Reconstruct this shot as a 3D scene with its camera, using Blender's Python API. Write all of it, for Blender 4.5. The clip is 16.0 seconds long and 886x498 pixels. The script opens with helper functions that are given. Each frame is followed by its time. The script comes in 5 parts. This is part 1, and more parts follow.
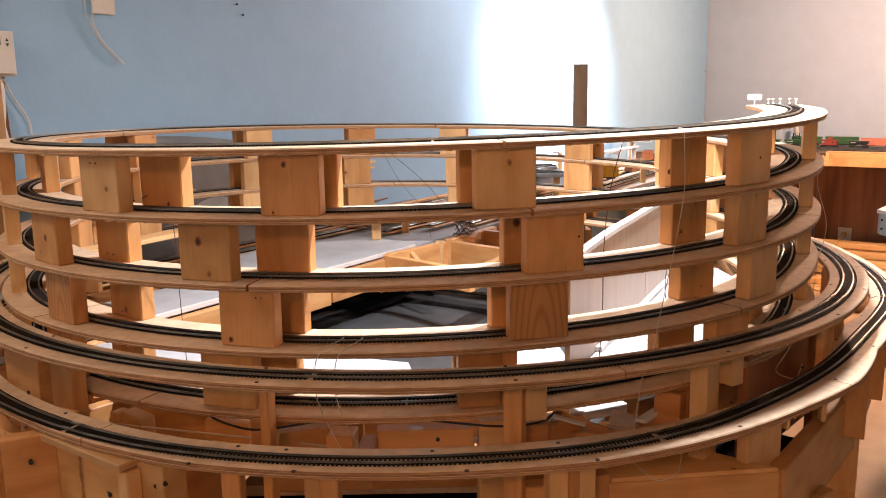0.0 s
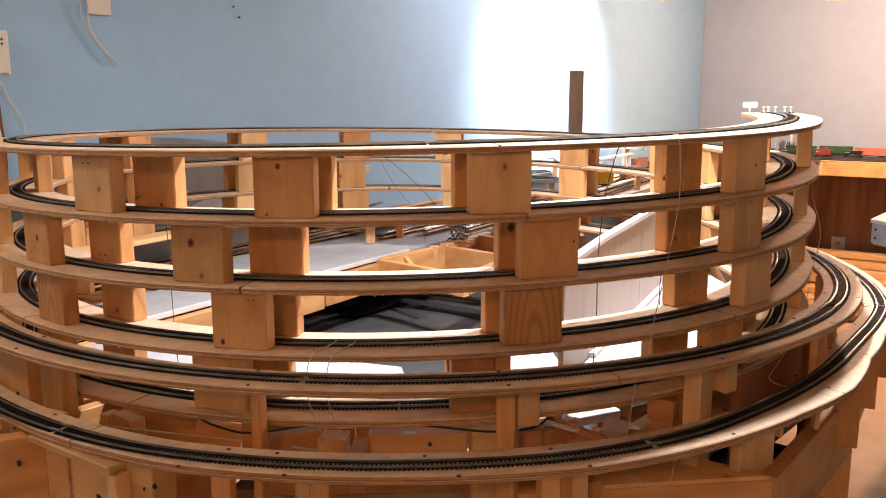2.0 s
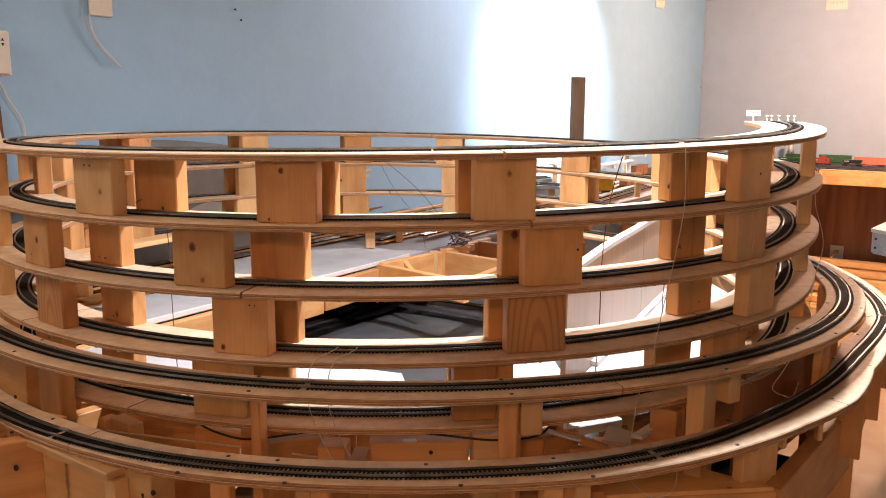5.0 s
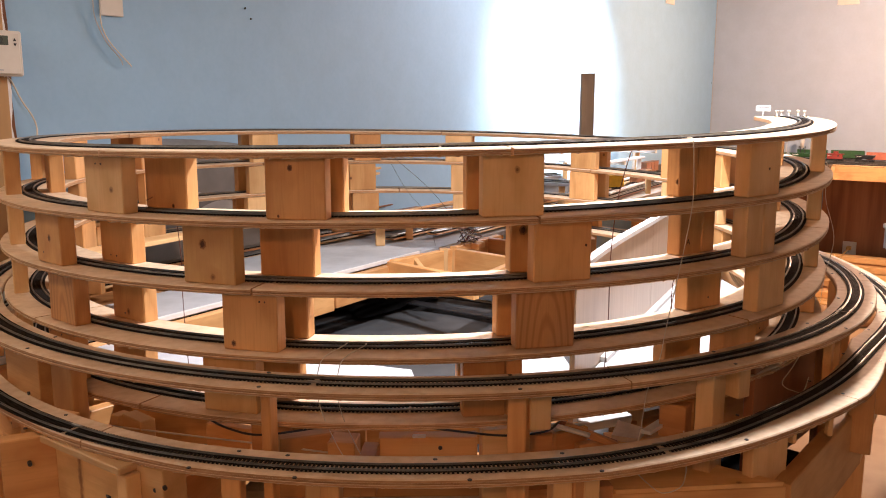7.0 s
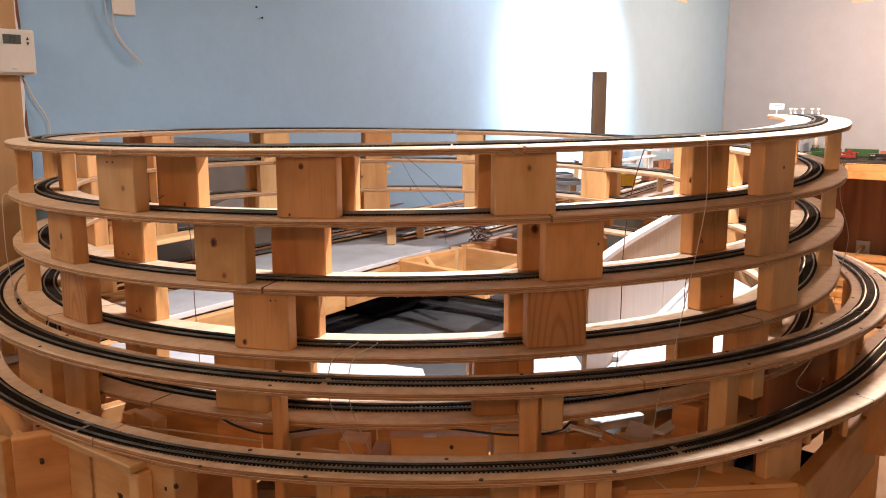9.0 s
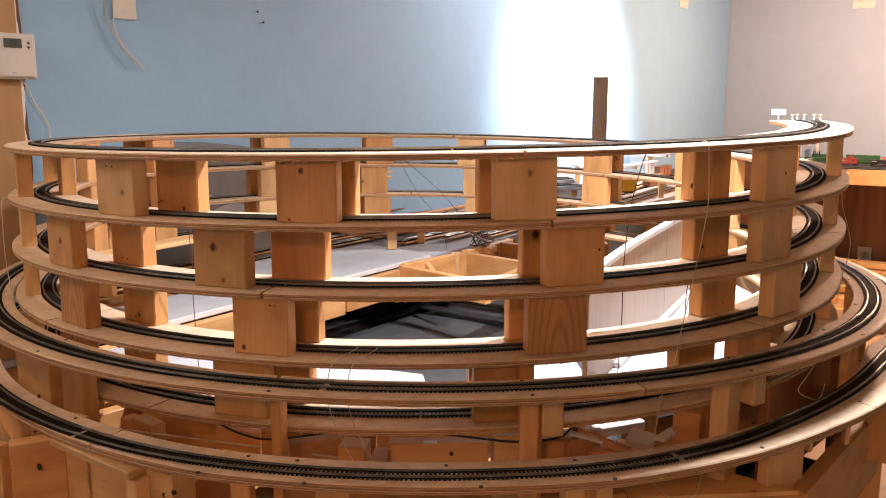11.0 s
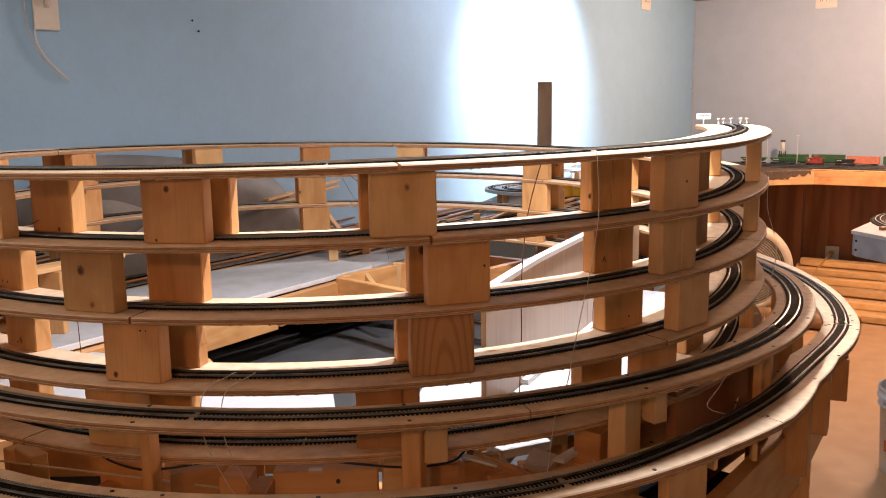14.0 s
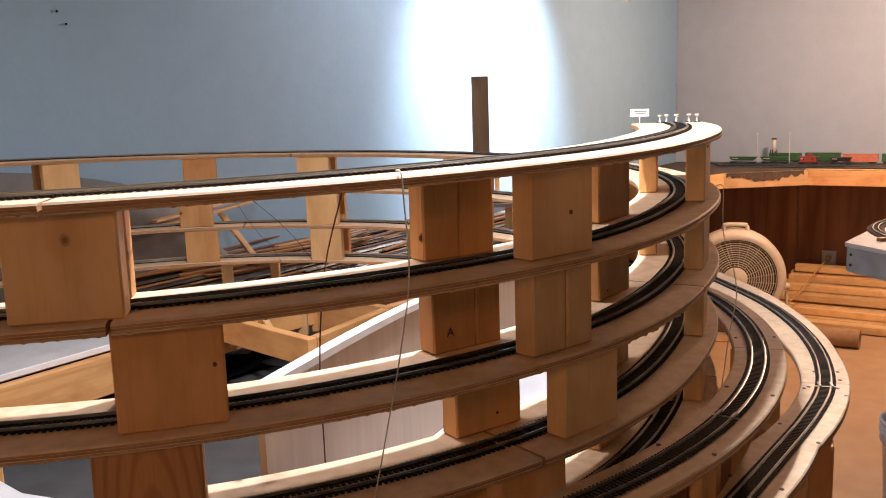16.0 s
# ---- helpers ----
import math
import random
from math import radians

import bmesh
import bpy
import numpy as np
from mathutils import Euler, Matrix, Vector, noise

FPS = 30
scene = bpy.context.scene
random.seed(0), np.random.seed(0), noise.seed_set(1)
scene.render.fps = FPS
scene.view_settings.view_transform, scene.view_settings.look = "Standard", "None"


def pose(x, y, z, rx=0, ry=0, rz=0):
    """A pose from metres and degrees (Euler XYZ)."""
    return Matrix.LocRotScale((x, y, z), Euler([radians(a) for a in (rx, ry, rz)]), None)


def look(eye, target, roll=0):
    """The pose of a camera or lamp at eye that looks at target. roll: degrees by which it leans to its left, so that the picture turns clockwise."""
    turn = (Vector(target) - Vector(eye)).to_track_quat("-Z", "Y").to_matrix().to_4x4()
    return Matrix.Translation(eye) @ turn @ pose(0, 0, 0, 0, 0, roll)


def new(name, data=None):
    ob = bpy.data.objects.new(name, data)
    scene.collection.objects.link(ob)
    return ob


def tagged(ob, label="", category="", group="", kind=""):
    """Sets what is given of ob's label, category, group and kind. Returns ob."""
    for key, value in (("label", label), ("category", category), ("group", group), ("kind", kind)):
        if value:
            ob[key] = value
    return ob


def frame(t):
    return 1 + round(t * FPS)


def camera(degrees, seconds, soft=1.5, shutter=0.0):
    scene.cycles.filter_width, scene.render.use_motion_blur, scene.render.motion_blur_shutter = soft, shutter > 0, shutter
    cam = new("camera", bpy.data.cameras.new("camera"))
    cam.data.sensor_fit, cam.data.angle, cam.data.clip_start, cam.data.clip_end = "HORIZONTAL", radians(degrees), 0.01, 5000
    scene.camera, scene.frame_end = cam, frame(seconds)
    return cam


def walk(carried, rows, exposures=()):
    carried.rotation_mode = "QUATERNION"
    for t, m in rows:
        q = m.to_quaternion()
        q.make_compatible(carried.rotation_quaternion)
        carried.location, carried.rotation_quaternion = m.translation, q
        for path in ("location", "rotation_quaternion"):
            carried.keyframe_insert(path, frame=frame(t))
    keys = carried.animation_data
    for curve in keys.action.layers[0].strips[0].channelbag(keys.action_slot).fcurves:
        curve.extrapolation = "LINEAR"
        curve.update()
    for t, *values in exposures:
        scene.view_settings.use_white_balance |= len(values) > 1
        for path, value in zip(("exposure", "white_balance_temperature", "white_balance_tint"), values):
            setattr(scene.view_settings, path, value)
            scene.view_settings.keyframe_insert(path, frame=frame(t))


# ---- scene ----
cam = camera(54.3, 16.0, soft=1.0)
# seconds, eye, yaw, pitch, roll
ROWS = [
    (0, -0.0016, -0.0012, 1.5131, -0.28, -10.64, 0.86),
    (0.5, -0.0062, 0.0077, 1.5097, -0.26, -10.70, 0.62),
    (1, -0.0074, 0.0031, 1.5110, -0.26, -10.59, 0.48),
    (1.5, -0.0020, -0.0019, 1.5097, -0.40, -10.49, 0.35),
    (2, -0.0015, 0.0032, 1.5100, -0.55, -10.28, 0.21),
    (2.5, -0.0007, 0.0056, 1.5098, -0.70, -10.20, 0.05),
    (3, -0.0058, 0.0051, 1.5110, -0.74, -10.14, -0.04),
    (3.5, -0.0079, 0.0050, 1.5124, -0.85, -10.06, -0.14),
    (4, -0.0096, 0.0102, 1.5126, -0.87, -9.98, -0.23),
    (6.5, -0.0092, 0.0132, 1.5093, -0.03, -10.06, -0.25),
    (7, -0.0060, 0.0077, 1.5096, 0.07, -10.12, -0.02),
    (7.5, -0.0049, 0.0099, 1.5086, 0.19, -10.15, -0.02),
    (8, -0.0044, 0.0117, 1.5092, 0.45, -10.22, -0.05),
    (8.5, -0.0060, 0.0129, 1.5093, 0.70, -10.20, -0.03),
    (9, -0.0071, 0.0125, 1.5087, 0.78, -10.20, 0.04),
    (11.5, -0.0060, 0.0236, 1.5071, 0.90, -9.82, -0.13),
    (12, -0.0061, 0.0336, 1.5053, 0.91, -9.83, -0.18),
    (12.5, -0.0050, 0.0319, 1.5052, 0.84, -9.83, -0.22),
    (13, -0.0017, 0.0329, 1.5068, 0.72, -9.73, -0.17),
    (13.5, 0.0352, 0.0439, 1.5099, 0.22, -9.69, 0.16),
    (14, 0.1374, 0.0745, 1.5157, -0.24, -9.58, 0.77),
    (14.5, 0.2475, 0.1185, 1.5145, -0.42, -9.55, 0.98),
    (15, 0.2955, 0.2062, 1.5078, -0.36, -9.36, 1.23),
    (15.5, 0.3200, 0.4000, 1.5082, -0.36, -9.34, 1.27),
    (16, 0.3825, 0.5340, 1.5010, -0.31, -9.39, 1.83),
]
walk(cam, [(t, pose(x, y, z, 90 + pitch, roll, yaw)) for t, x, y, z, yaw, pitch, roll in ROWS], [(0.0, 0.18, 6500.0, 18.0), (12.7, 0.18, 6500.0, 18.0), (13.9, -0.12, 6500.0, 18.0), (15.0, -0.20, 6500.0, 18.0), (16.0, -0.44, 6500.0, 18.0)])

# ---------------------------------------------------------------- light
world = bpy.data.worlds.new("room_world")
world.use_nodes = True
scene.world = world
world.node_tree.nodes["Background"].inputs[0].default_value = (0.9, 0.95, 1.0, 1)
world.node_tree.nodes["Background"].inputs[1].default_value = 0.05
scene.view_settings.exposure = 0.0


SIZE = 1.4  # the plan below is drawn at 1 : 1.4


def grown(m):
    """A place of the plan at its true distance."""
    m = m.copy()
    m.translation *= SIZE
    return m


def lamp(name, kind, m, power, colour, size=0.1, **more):
    data = bpy.data.lights.new(name, kind)
    data.energy, data.color = power * SIZE ** 2, colour
    if kind == "AREA":
        data.shape, data.size = "DISK", size * SIZE
    else:
        data.shadow_soft_size = size * SIZE
    for key, value in more.items():
        if key == "spot":
            data.spot_size = radians(value)
        if key == "blend":
            data.spot_blend = value
    ob = new(name, data)
    ob.matrix_world = grown(m)
    return ob


WARM = (1.0, 0.63, 0.41)
# plan: back wall from W0 along WU, corner WC, second wall from the corner along WV
WC = Vector((1.63, 5.36, 0))
WU = Vector((0.5561, 0.8311, 0))
WV = Vector((0.8311, -0.5561, 0))
CEIL = 1.66

lamp("helix_lamp_light", "SPOT", pose(0.08, 1.26, 1.60), 18.5, (1.0, 0.96, 0.93), 0.03, spot=164, blend=0.7)
lamp("ramp_lamp_light", "SPOT", pose(0.342, 1.168, 1.60), 63, (0.96, 0.97, 0.99), 0.02, spot=120, blend=0.65)
# unseen fill added to lift the left wall and blocks
lamp("left_fill_light", "POINT", pose(-1.02, 0.82, 1.56), 7.4, (1.0, 0.80, 0.60), 0.08)
lamp("front_lamp_light", "POINT", pose(-0.30, -0.92, 1.61), 17.4, (1.0, 0.475, 0.21), 0.06)
lamp("corner_lamp_light", "POINT", pose(2.05, 3.60, 1.58), 101, WARM, 0.05)
lamp("wall_spot_light", "SPOT", look((1.0, 3.25, 1.60), (0.47, 3.62, 1.20)), 160, (1.0, 0.97, 0.93), 0.02, spot=88, blend=0.82)
lamp("wall_spill_light", "SPOT", look((1.0, 3.25, 1.60), (-0.05, 2.85, 1.32)), 36, (0.95, 0.97, 1.0), 0.04, spot=100, blend=1.0)

# ---------------------------------------------------------------- materials


def nodes_of(name, rough, metal=0.0):
    mat = bpy.data.materials.new(name)
    mat.use_nodes = True
    nt = mat.node_tree
    b = nt.nodes["Principled BSDF"]
    b.inputs["Roughness"].default_value = rough
    b.inputs["Metallic"].default_value = metal
    return mat, nt, b


def place(nt, stretch=(1, 1, 1)):
    """Object coordinates, stretched along the grain and shifted for each object."""
    tc = nt.nodes.new("ShaderNodeTexCoord")
    mp = nt.nodes.new("ShaderNodeMapping")
    mp.inputs["Scale"].default_value = stretch
    nt.links.new(tc.outputs["Object"], mp.inputs[0])
    info = nt.nodes.new("ShaderNodeObjectInfo")
    off = nt.nodes.new("ShaderNodeVectorMath")
    off.operation = "MULTIPLY_ADD"
    nt.links.new(info.outputs["Random"], off.inputs[0])
    off.inputs[1].default_value = (37.0, 19.0, 53.0)
    nt.links.new(mp.outputs[0], off.inputs[2])
    return off.outputs[0], info.outputs["Random"]


def noise_of(nt, where, scale, detail=5.0):
    n = nt.nodes.new("ShaderNodeTexNoise")
    n.inputs["Scale"].default_value = scale
    n.inputs["Detail"].default_value = detail
    nt.links.new(where, n.inputs["Vector"])
    return n.outputs[0]


def ranged(nt, value, a, b, c=0.0, d=1.0):
    m = nt.nodes.new("ShaderNodeMapRange")
    for k, v in zip((1, 2, 3, 4), (a, b, c, d)):
        m.inputs[k].default_value = v
    nt.links.new(value, m.inputs[0])
    return m.outputs[0]


def mixed(nt, fac, a, b):
    m = nt.nodes.new("ShaderNodeMix")
    m.data_type = "RGBA"
    nt.links.new(fac, m.inputs[0])
    for k, c in ((6, a), (7, b)):
        if isinstance(c, tuple):
            m.inputs[k].default_value = (*c, 1)
        else:
            nt.links.new(c, m.inputs[k])
    return m.outputs[2]


def times(nt, a, b):
    m = nt.nodes.new("ShaderNodeMath")
    m.operation = "MULTIPLY"
    nt.links.new(a, m.inputs[0])
    nt.links.new(b, m.inputs[1])
    return m.outputs[0]


def finish(nt, b, colour, value, height, bump):
    hs = nt.nodes.new("ShaderNodeHueSaturation")
    nt.links.new(colour, hs.inputs["Color"])
    nt.links.new(value, hs.inputs["Value"])
    nt.links.new(hs.outputs[0], b.inputs["Base Color"])
    bp = nt.nodes.new("ShaderNodeBump")
    bp.inputs["Strength"].default_value = bump
    bp.inputs["Distance"].default_value = 0.002
    nt.links.new(height, bp.inputs["Height"])
    nt.links.new(bp.outputs[0], b.inputs["Normal"])


def material(name, colour, rough=0.6, grain=None, metal=0.0, vary=0.12, bump=0.15, scale=30.0, stretch=(1, 1, 1), island=0.0, gloss=0.5):
    """A procedural surface: a base colour varied by a fine grain and broad stains, with bump."""
    mat, nt, b = nodes_of(name, rough, metal)
    b.inputs["Specular IOR Level"].default_value = gloss
    where, rnd = place(nt, stretch)
    fine, broad = noise_of(nt, where, scale, 6), noise_of(nt, where, scale * 0.13, 3)
    second = grain or tuple(c * (1 - 2.2 * vary) for c in colour)
    col = mixed(nt, ranged(nt, fine, 0.38, 0.68), colour, second)
    value = ranged(nt, broad, 0.3, 0.7, 1 + vary, 1 - vary)
    if island:
        value = times(nt, value, ranged(nt, rnd, 0, 1, 1 - island, 1 + island))
    finish(nt, b, col, value, fine, bump)
    return mat


def wood(name, light, dark, knot, rough=0.5, rings=9.0, island=0.17, knots=True, rare=0.93):
    """Sawn softwood with its grain along the object's own x axis: faint uneven growth bands, fibres, cloudy tone and scattered knots."""
    mat, nt, b = nodes_of(name, rough)
    where, rnd = place(nt, (0.16, 1, 1))
    wave = nt.nodes.new("ShaderNodeTexWave")
    wave.wave_type, wave.rings_direction = "RINGS", "X"
    wave.inputs["Scale"].default_value = rings
    wave.inputs["Distortion"].default_value = 26.0
    wave.inputs["Detail"].default_value = 3.0
    wave.inputs["Detail Scale"].default_value = 0.55
    nt.links.new(where, wave.inputs["Vector"])
    fine_place, _ = place(nt, (0.05, 1, 1))
    fibre = noise_of(nt, fine_place, 330, 5)
    patchy = noise_of(nt, where, 13, 4)
    cloud_place, _ = place(nt, (0.5, 1, 1))
    cloud = noise_of(nt, cloud_place, 22, 4)
    band = times(nt, ranged(nt, wave.outputs[1], 0.45, 1.0, 0.0, 0.62), ranged(nt, patchy, 0.42, 0.68, 0.0, 1.0))
    col = mixed(nt, band, light, dark)
    col = mixed(nt, ranged(nt, fibre, 0.5, 0.8, 0.0, 0.45), col, dark)
    col = mixed(nt, ranged(nt, cloud, 0.45, 0.72, 0.0, 0.75), col, dark)
    if knots:
        where2, _ = place(nt, (0.8, 1, 1))
        vor = nt.nodes.new("ShaderNodeTexVoronoi")
        vor.voronoi_dimensions = "2D"
        vor.inputs["Scale"].default_value = 19.0
        nt.links.new(where2, vor.inputs["Vector"])
        wobble = noise_of(nt, where2, 90, 3)
        add = nt.nodes.new("ShaderNodeMath")
        add.operation = "MULTIPLY_ADD"
        nt.links.new(wobble, add.inputs[0])
        add.inputs[1].default_value = 0.12
        nt.links.new(vor.outputs["Distance"], add.inputs[2])
        far = add.outputs[0]
        sep = nt.nodes.new("ShaderNodeSeparateColor")
        nt.links.new(vor.outputs["Color"], sep.inputs[0])
        pick = ranged(nt, sep.outputs[0], rare, rare + 0.02)
        halo = times(nt, ranged(nt, far, 0.12, 0.40, 0.5, 0.0), pick)
        ring = times(nt, ranged(nt, far, 0.118, 0.145, 0.9, 0.0), pick)
        core = times(nt, ranged(nt, far, 0.08, 0.10, 0.85, 0.0), pick)
        ruddy = tuple(0.5 * (d + k) for d, k in zip(dark, knot))
        col = mixed(nt, halo, col, dark)
        col = mixed(nt, ring, col, ruddy)
        col = mixed(nt, core, col, knot)
    value = times(nt, ranged(nt, patchy, 0.3, 0.7, 1.07, 0.93), ranged(nt, rnd, 0, 1, 1 - island, 1 + island))
    finish(nt, b, col, value, fibre, 0.14)
    return mat


M_WALL = material("blue_wall_paint", (0.315, 0.530, 0.74), 0.7, (0.30, 0.515, 0.725), vary=0.025, bump=0.05, scale=70)
M_CEIL = material("ceiling_paint", (0.42, 0.40, 0.37), 0.8, vary=0.05, scale=40)
M_FLOOR = material("brown_floor_sheet", (0.47, 0.30, 0.16), 0.55, (0.42, 0.26, 0.135), vary=0.06, scale=9)
M_PLY = material("sanded_plywood", (0.71, 0.535, 0.365), 0.6, (0.605, 0.425, 0.262), vary=0.10, scale=60, bump=0.12)
M_EDGE = material("plywood_edge", (0.55, 0.315, 0.155), 0.75, (0.37, 0.188, 0.085), vary=0.14, scale=150, bump=0.5, stretch=(0.25, 0.25, 3.0))
M_PINE = wood("pine_wood", (0.715, 0.39, 0.152), (0.525, 0.235, 0.074), (0.11, 0.04, 0.016), rare=0.88)
M_PALE = wood("pale_pine_wood", (0.77, 0.495, 0.236), (0.61, 0.34, 0.135), (0.17, 0.07, 0.028), rare=0.90)
M_REDDISH = wood("reddish_fir_wood", (0.62, 0.31, 0.115), (0.45, 0.185, 0.058), (0.11, 0.04, 0.018), rings=12)
M_FRESH = wood("fresh_sawn_pine", (0.82, 0.53, 0.235), (0.66, 0.37, 0.135), (0.2, 0.08, 0.03), rare=0.88)
M_KNOTTY = wood("knotty_pine_wood", (0.72, 0.435, 0.18), (0.54, 0.27, 0.09), (0.22, 0.085, 0.03), rare=0.60)


def arched(name, light, dark, rings):
    """Flat-sawn fir: growth rings as tall arches standing on the object's origin."""
    mat, nt, b = nodes_of(name, 0.5)
    tc = nt.nodes.new("ShaderNodeTexCoord")
    mp = nt.nodes.new("ShaderNodeMapping")
    mp.inputs["Scale"].default_value = (0.21, 1, 1)
    mp.inputs["Location"].default_value = (0.006, 0.003, 0)
    nt.links.new(tc.outputs["Object"], mp.inputs[0])
    wave = nt.nodes.new("ShaderNodeTexWave")
    wave.wave_type, wave.rings_direction = "RINGS", "SPHERICAL"
    wave.inputs["Scale"].default_value = rings
    wave.inputs["Distortion"].default_value = 1.6
    wave.inputs["Detail Scale"].default_value = 0.8
    nt.links.new(mp.outputs[0], wave.inputs["Vector"])
    fine_place, rnd = place(nt, (0.04, 1, 1))
    fibre = noise_of(nt, fine_place, 420, 4)
    broad = noise_of(nt, mp.outputs[0], 20, 3)
    col = mixed(nt, ranged(nt, wave.outputs[1], 0.5, 1.0, 0.0, 0.6), light, dark)
    col = mixed(nt, ranged(nt, fibre, 0.48, 0.8, 0.0, 0.4), col, dark)
    finish(nt, b, col, ranged(nt, broad, 0.3, 0.7, 1.08, 0.92), fibre, 0.12)
    return mat


M_ARCH = arched("flat_sawn_fir", (0.60, 0.30, 0.115), (0.38, 0.15, 0.045), 40.0)
M_TIE = material("black_sleeper_plastic", (0.013, 0.009, 0.007), 0.75, vary=0.2, gloss=0.25)
M_CORE = material("plywood_core_ply", (0.46, 0.265, 0.135), 0.85, (0.30, 0.155, 0.072), vary=0.2, scale=190, bump=0.6, stretch=(0.3, 0.3, 2.0))
# wood greyed in its colour, as the post looks before the bright wall
M_GREYWOOD = wood("backlit_grey_wood", (0.36, 0.265, 0.185), (0.26, 0.18, 0.12), (0.1, 0.06, 0.04))
# side wall: the blue paint with the warm lamp light mixed into its colour
M_SIDE_WALL = material("warm_lit_wall_paint", (0.42, 0.505, 0.605), 0.7, (0.405, 0.49, 0.59), vary=0.03, bump=0.05, scale=70)
M_BED = material("dark_track_web", (0.055, 0.034, 0.022), 0.85, vary=0.15, scale=300, gloss=0.2)
M_RAIL = material("nickel_silver_rail", (0.42, 0.41, 0.38), 0.36, metal=1.0, vary=0.15)
M_WHITE = material("white_painted_board", (0.74, 0.74, 0.73), 0.6, vary=0.05, scale=25)
M_FOAM = material("white_foam_sheet", (0.53, 0.55, 0.57), 0.7, vary=0.04, scale=25)
M_GREYB = material("grey_foam_board", (0.48, 0.50, 0.52), 0.8, vary=0.06, scale=20)
M_HILL = material("grey_scenery_shell", (0.21, 0.213, 0.215), 0.6, vary=0.14, scale=9)
M_TARP = material("dark_grey_tarpaulin", (0.080, 0.084, 0.088), 0.7, (0.058, 0.060, 0.063), vary=0.2, scale=14)
# black of the cloth, also put in where only deep shade shows
M_BLACK = material("black_cloth_and_shade", (0.006, 0.006, 0.007), 0.9, vary=0.2, gloss=0.08)
M_BEIGE = material("beige_hardboard", (0.50, 0.39, 0.295), 0.38, (0.44, 0.335, 0.25), vary=0.05, scale=90, bump=0.06, stretch=(1, 1, 0.06))
M_BROWN = wood("brown_stained_panel", (0.27, 0.105, 0.042), (0.12, 0.042, 0.016), (0.05, 0.02, 0.01), rough=0.35, rings=4, knots=False, island=0.25)
M_STAINED = material("brown_stained_plywood", (0.37, 0.155, 0.068), 0.32, (0.21, 0.078, 0.031), vary=0.22, bump=0.05, scale=16, stretch=(1, 1, 0.07), island=0.18)
M_PLASTIC = material("ivory_plastic", (0.72, 0.69, 0.62), 0.4, vary=0.03)
M_BUCKET = material("grey_white_bucket_plastic", (0.60, 0.62, 0.65), 0.4, vary=0.05)
M_ORANGE = material("orange_red_label", (0.55, 0.12, 0.04), 0.5, vary=0.15, scale=60)
M_CARD = material("brown_cardboard", (0.40, 0.24, 0.12), 0.8, vary=0.08)
M_FAN = material("cream_fan_plastic", (0.70, 0.62, 0.48), 0.4, vary=0.04)
M_DARK = material("dark_grey_plastic", (0.03, 0.03, 0.032), 0.4, vary=0.1)
M_GREEN = material("green_car_paint", (0.04, 0.13, 0.045), 0.45, vary=0.1)
M_RED = material("red_car_paint", (0.35, 0.05, 0.035), 0.45, vary=0.1)
M_PINK = material("faded_orange_car_paint", (0.60, 0.20, 0.12), 0.5, vary=0.1)
M_YELLOW = material("yellow_car_paint", (0.75, 0.42, 0.02), 0.45, vary=0.1)
M_STEEL = material("bare_steel", (0.35, 0.33, 0.30), 0.4, metal=1.0, vary=0.15)
M_WIRE = material("white_wire_insulation", (0.72, 0.66, 0.55), 0.5, vary=0.03)
M_RWIRE = material("dark_red_wire_insulation", (0.12, 0.035, 0.025), 0.5, vary=0.03)
M_GREYP = material("grey_painted_wood", (0.48, 0.50, 0.53), 0.6, vary=0.08, scale=30)
M_SCREEN = material("grey_display", (0.10, 0.12, 0.10), 0.2, vary=0.03)
M_TAN = material("tan_plywood_sheet", (0.50, 0.30, 0.13), 0.5, (0.44, 0.25, 0.10), vary=0.06, scale=18, stretch=(1, 1, 0.1))
M_GROUND = material("dark_ground_cover", (0.075, 0.050, 0.035), 0.9, (0.12, 0.085, 0.06), vary=0.2, scale=60)
M_KNOT = material("dark_resin_knot", (0.13, 0.048, 0.02), 0.5, vary=0.25, scale=200)
M_KNOT_RING = material("ruddy_knot_ring", (0.40, 0.185, 0.07), 0.55, vary=0.2, scale=160)
M_CORD = material("yellow_cord_insulation", (0.62, 0.36, 0.10), 0.5, vary=0.05)
M_FANB = material("smoky_fan_blade", (0.16, 0.13, 0.10), 0.35, vary=0.05)

# ---------------------------------------------------------------- building helpers


def part(name, bm, mat, parent=None, label="", smooth=False, at=None):
    me = bpy.data.meshes.new(name)
    bm.transform(Matrix.Scale(SIZE, 4))
    bm.to_mesh(me)
    bm.free()
    me.materials.append(mat)
    if smooth:
        me.shade_smooth()
    ob = new(name, me)
    if parent:
        ob.parent = parent
    if at is not None:
        ob.matrix_local = grown(at)
    return tagged(ob, label) if label else ob


def thing(name, label, category, group="", kind="", at=None):
    ob = new(name)
    if at is not None:
        ob.matrix_world = grown(at)
    return tagged(ob, label, category, group, kind)


def box(sx, sy, sz, m=None, bevel=0.0, bm=None):
    """A box centred in x and y with its foot at z = 0, placed by m."""
    bm = bm or bmesh.new()
    made = bmesh.ops.create_cube(bm, size=1.0, matrix=(m or Matrix()) @ Matrix.Translation((0, 0, sz / 2)) @ Matrix.Diagonal((sx, sy, sz, 1)))
    if bevel:
        edges = {e for v in made["verts"] for e in v.link_edges}
        bmesh.ops.bevel(bm, geom=list(edges), offset=bevel, segments=1, affect="EDGES")
    return bm


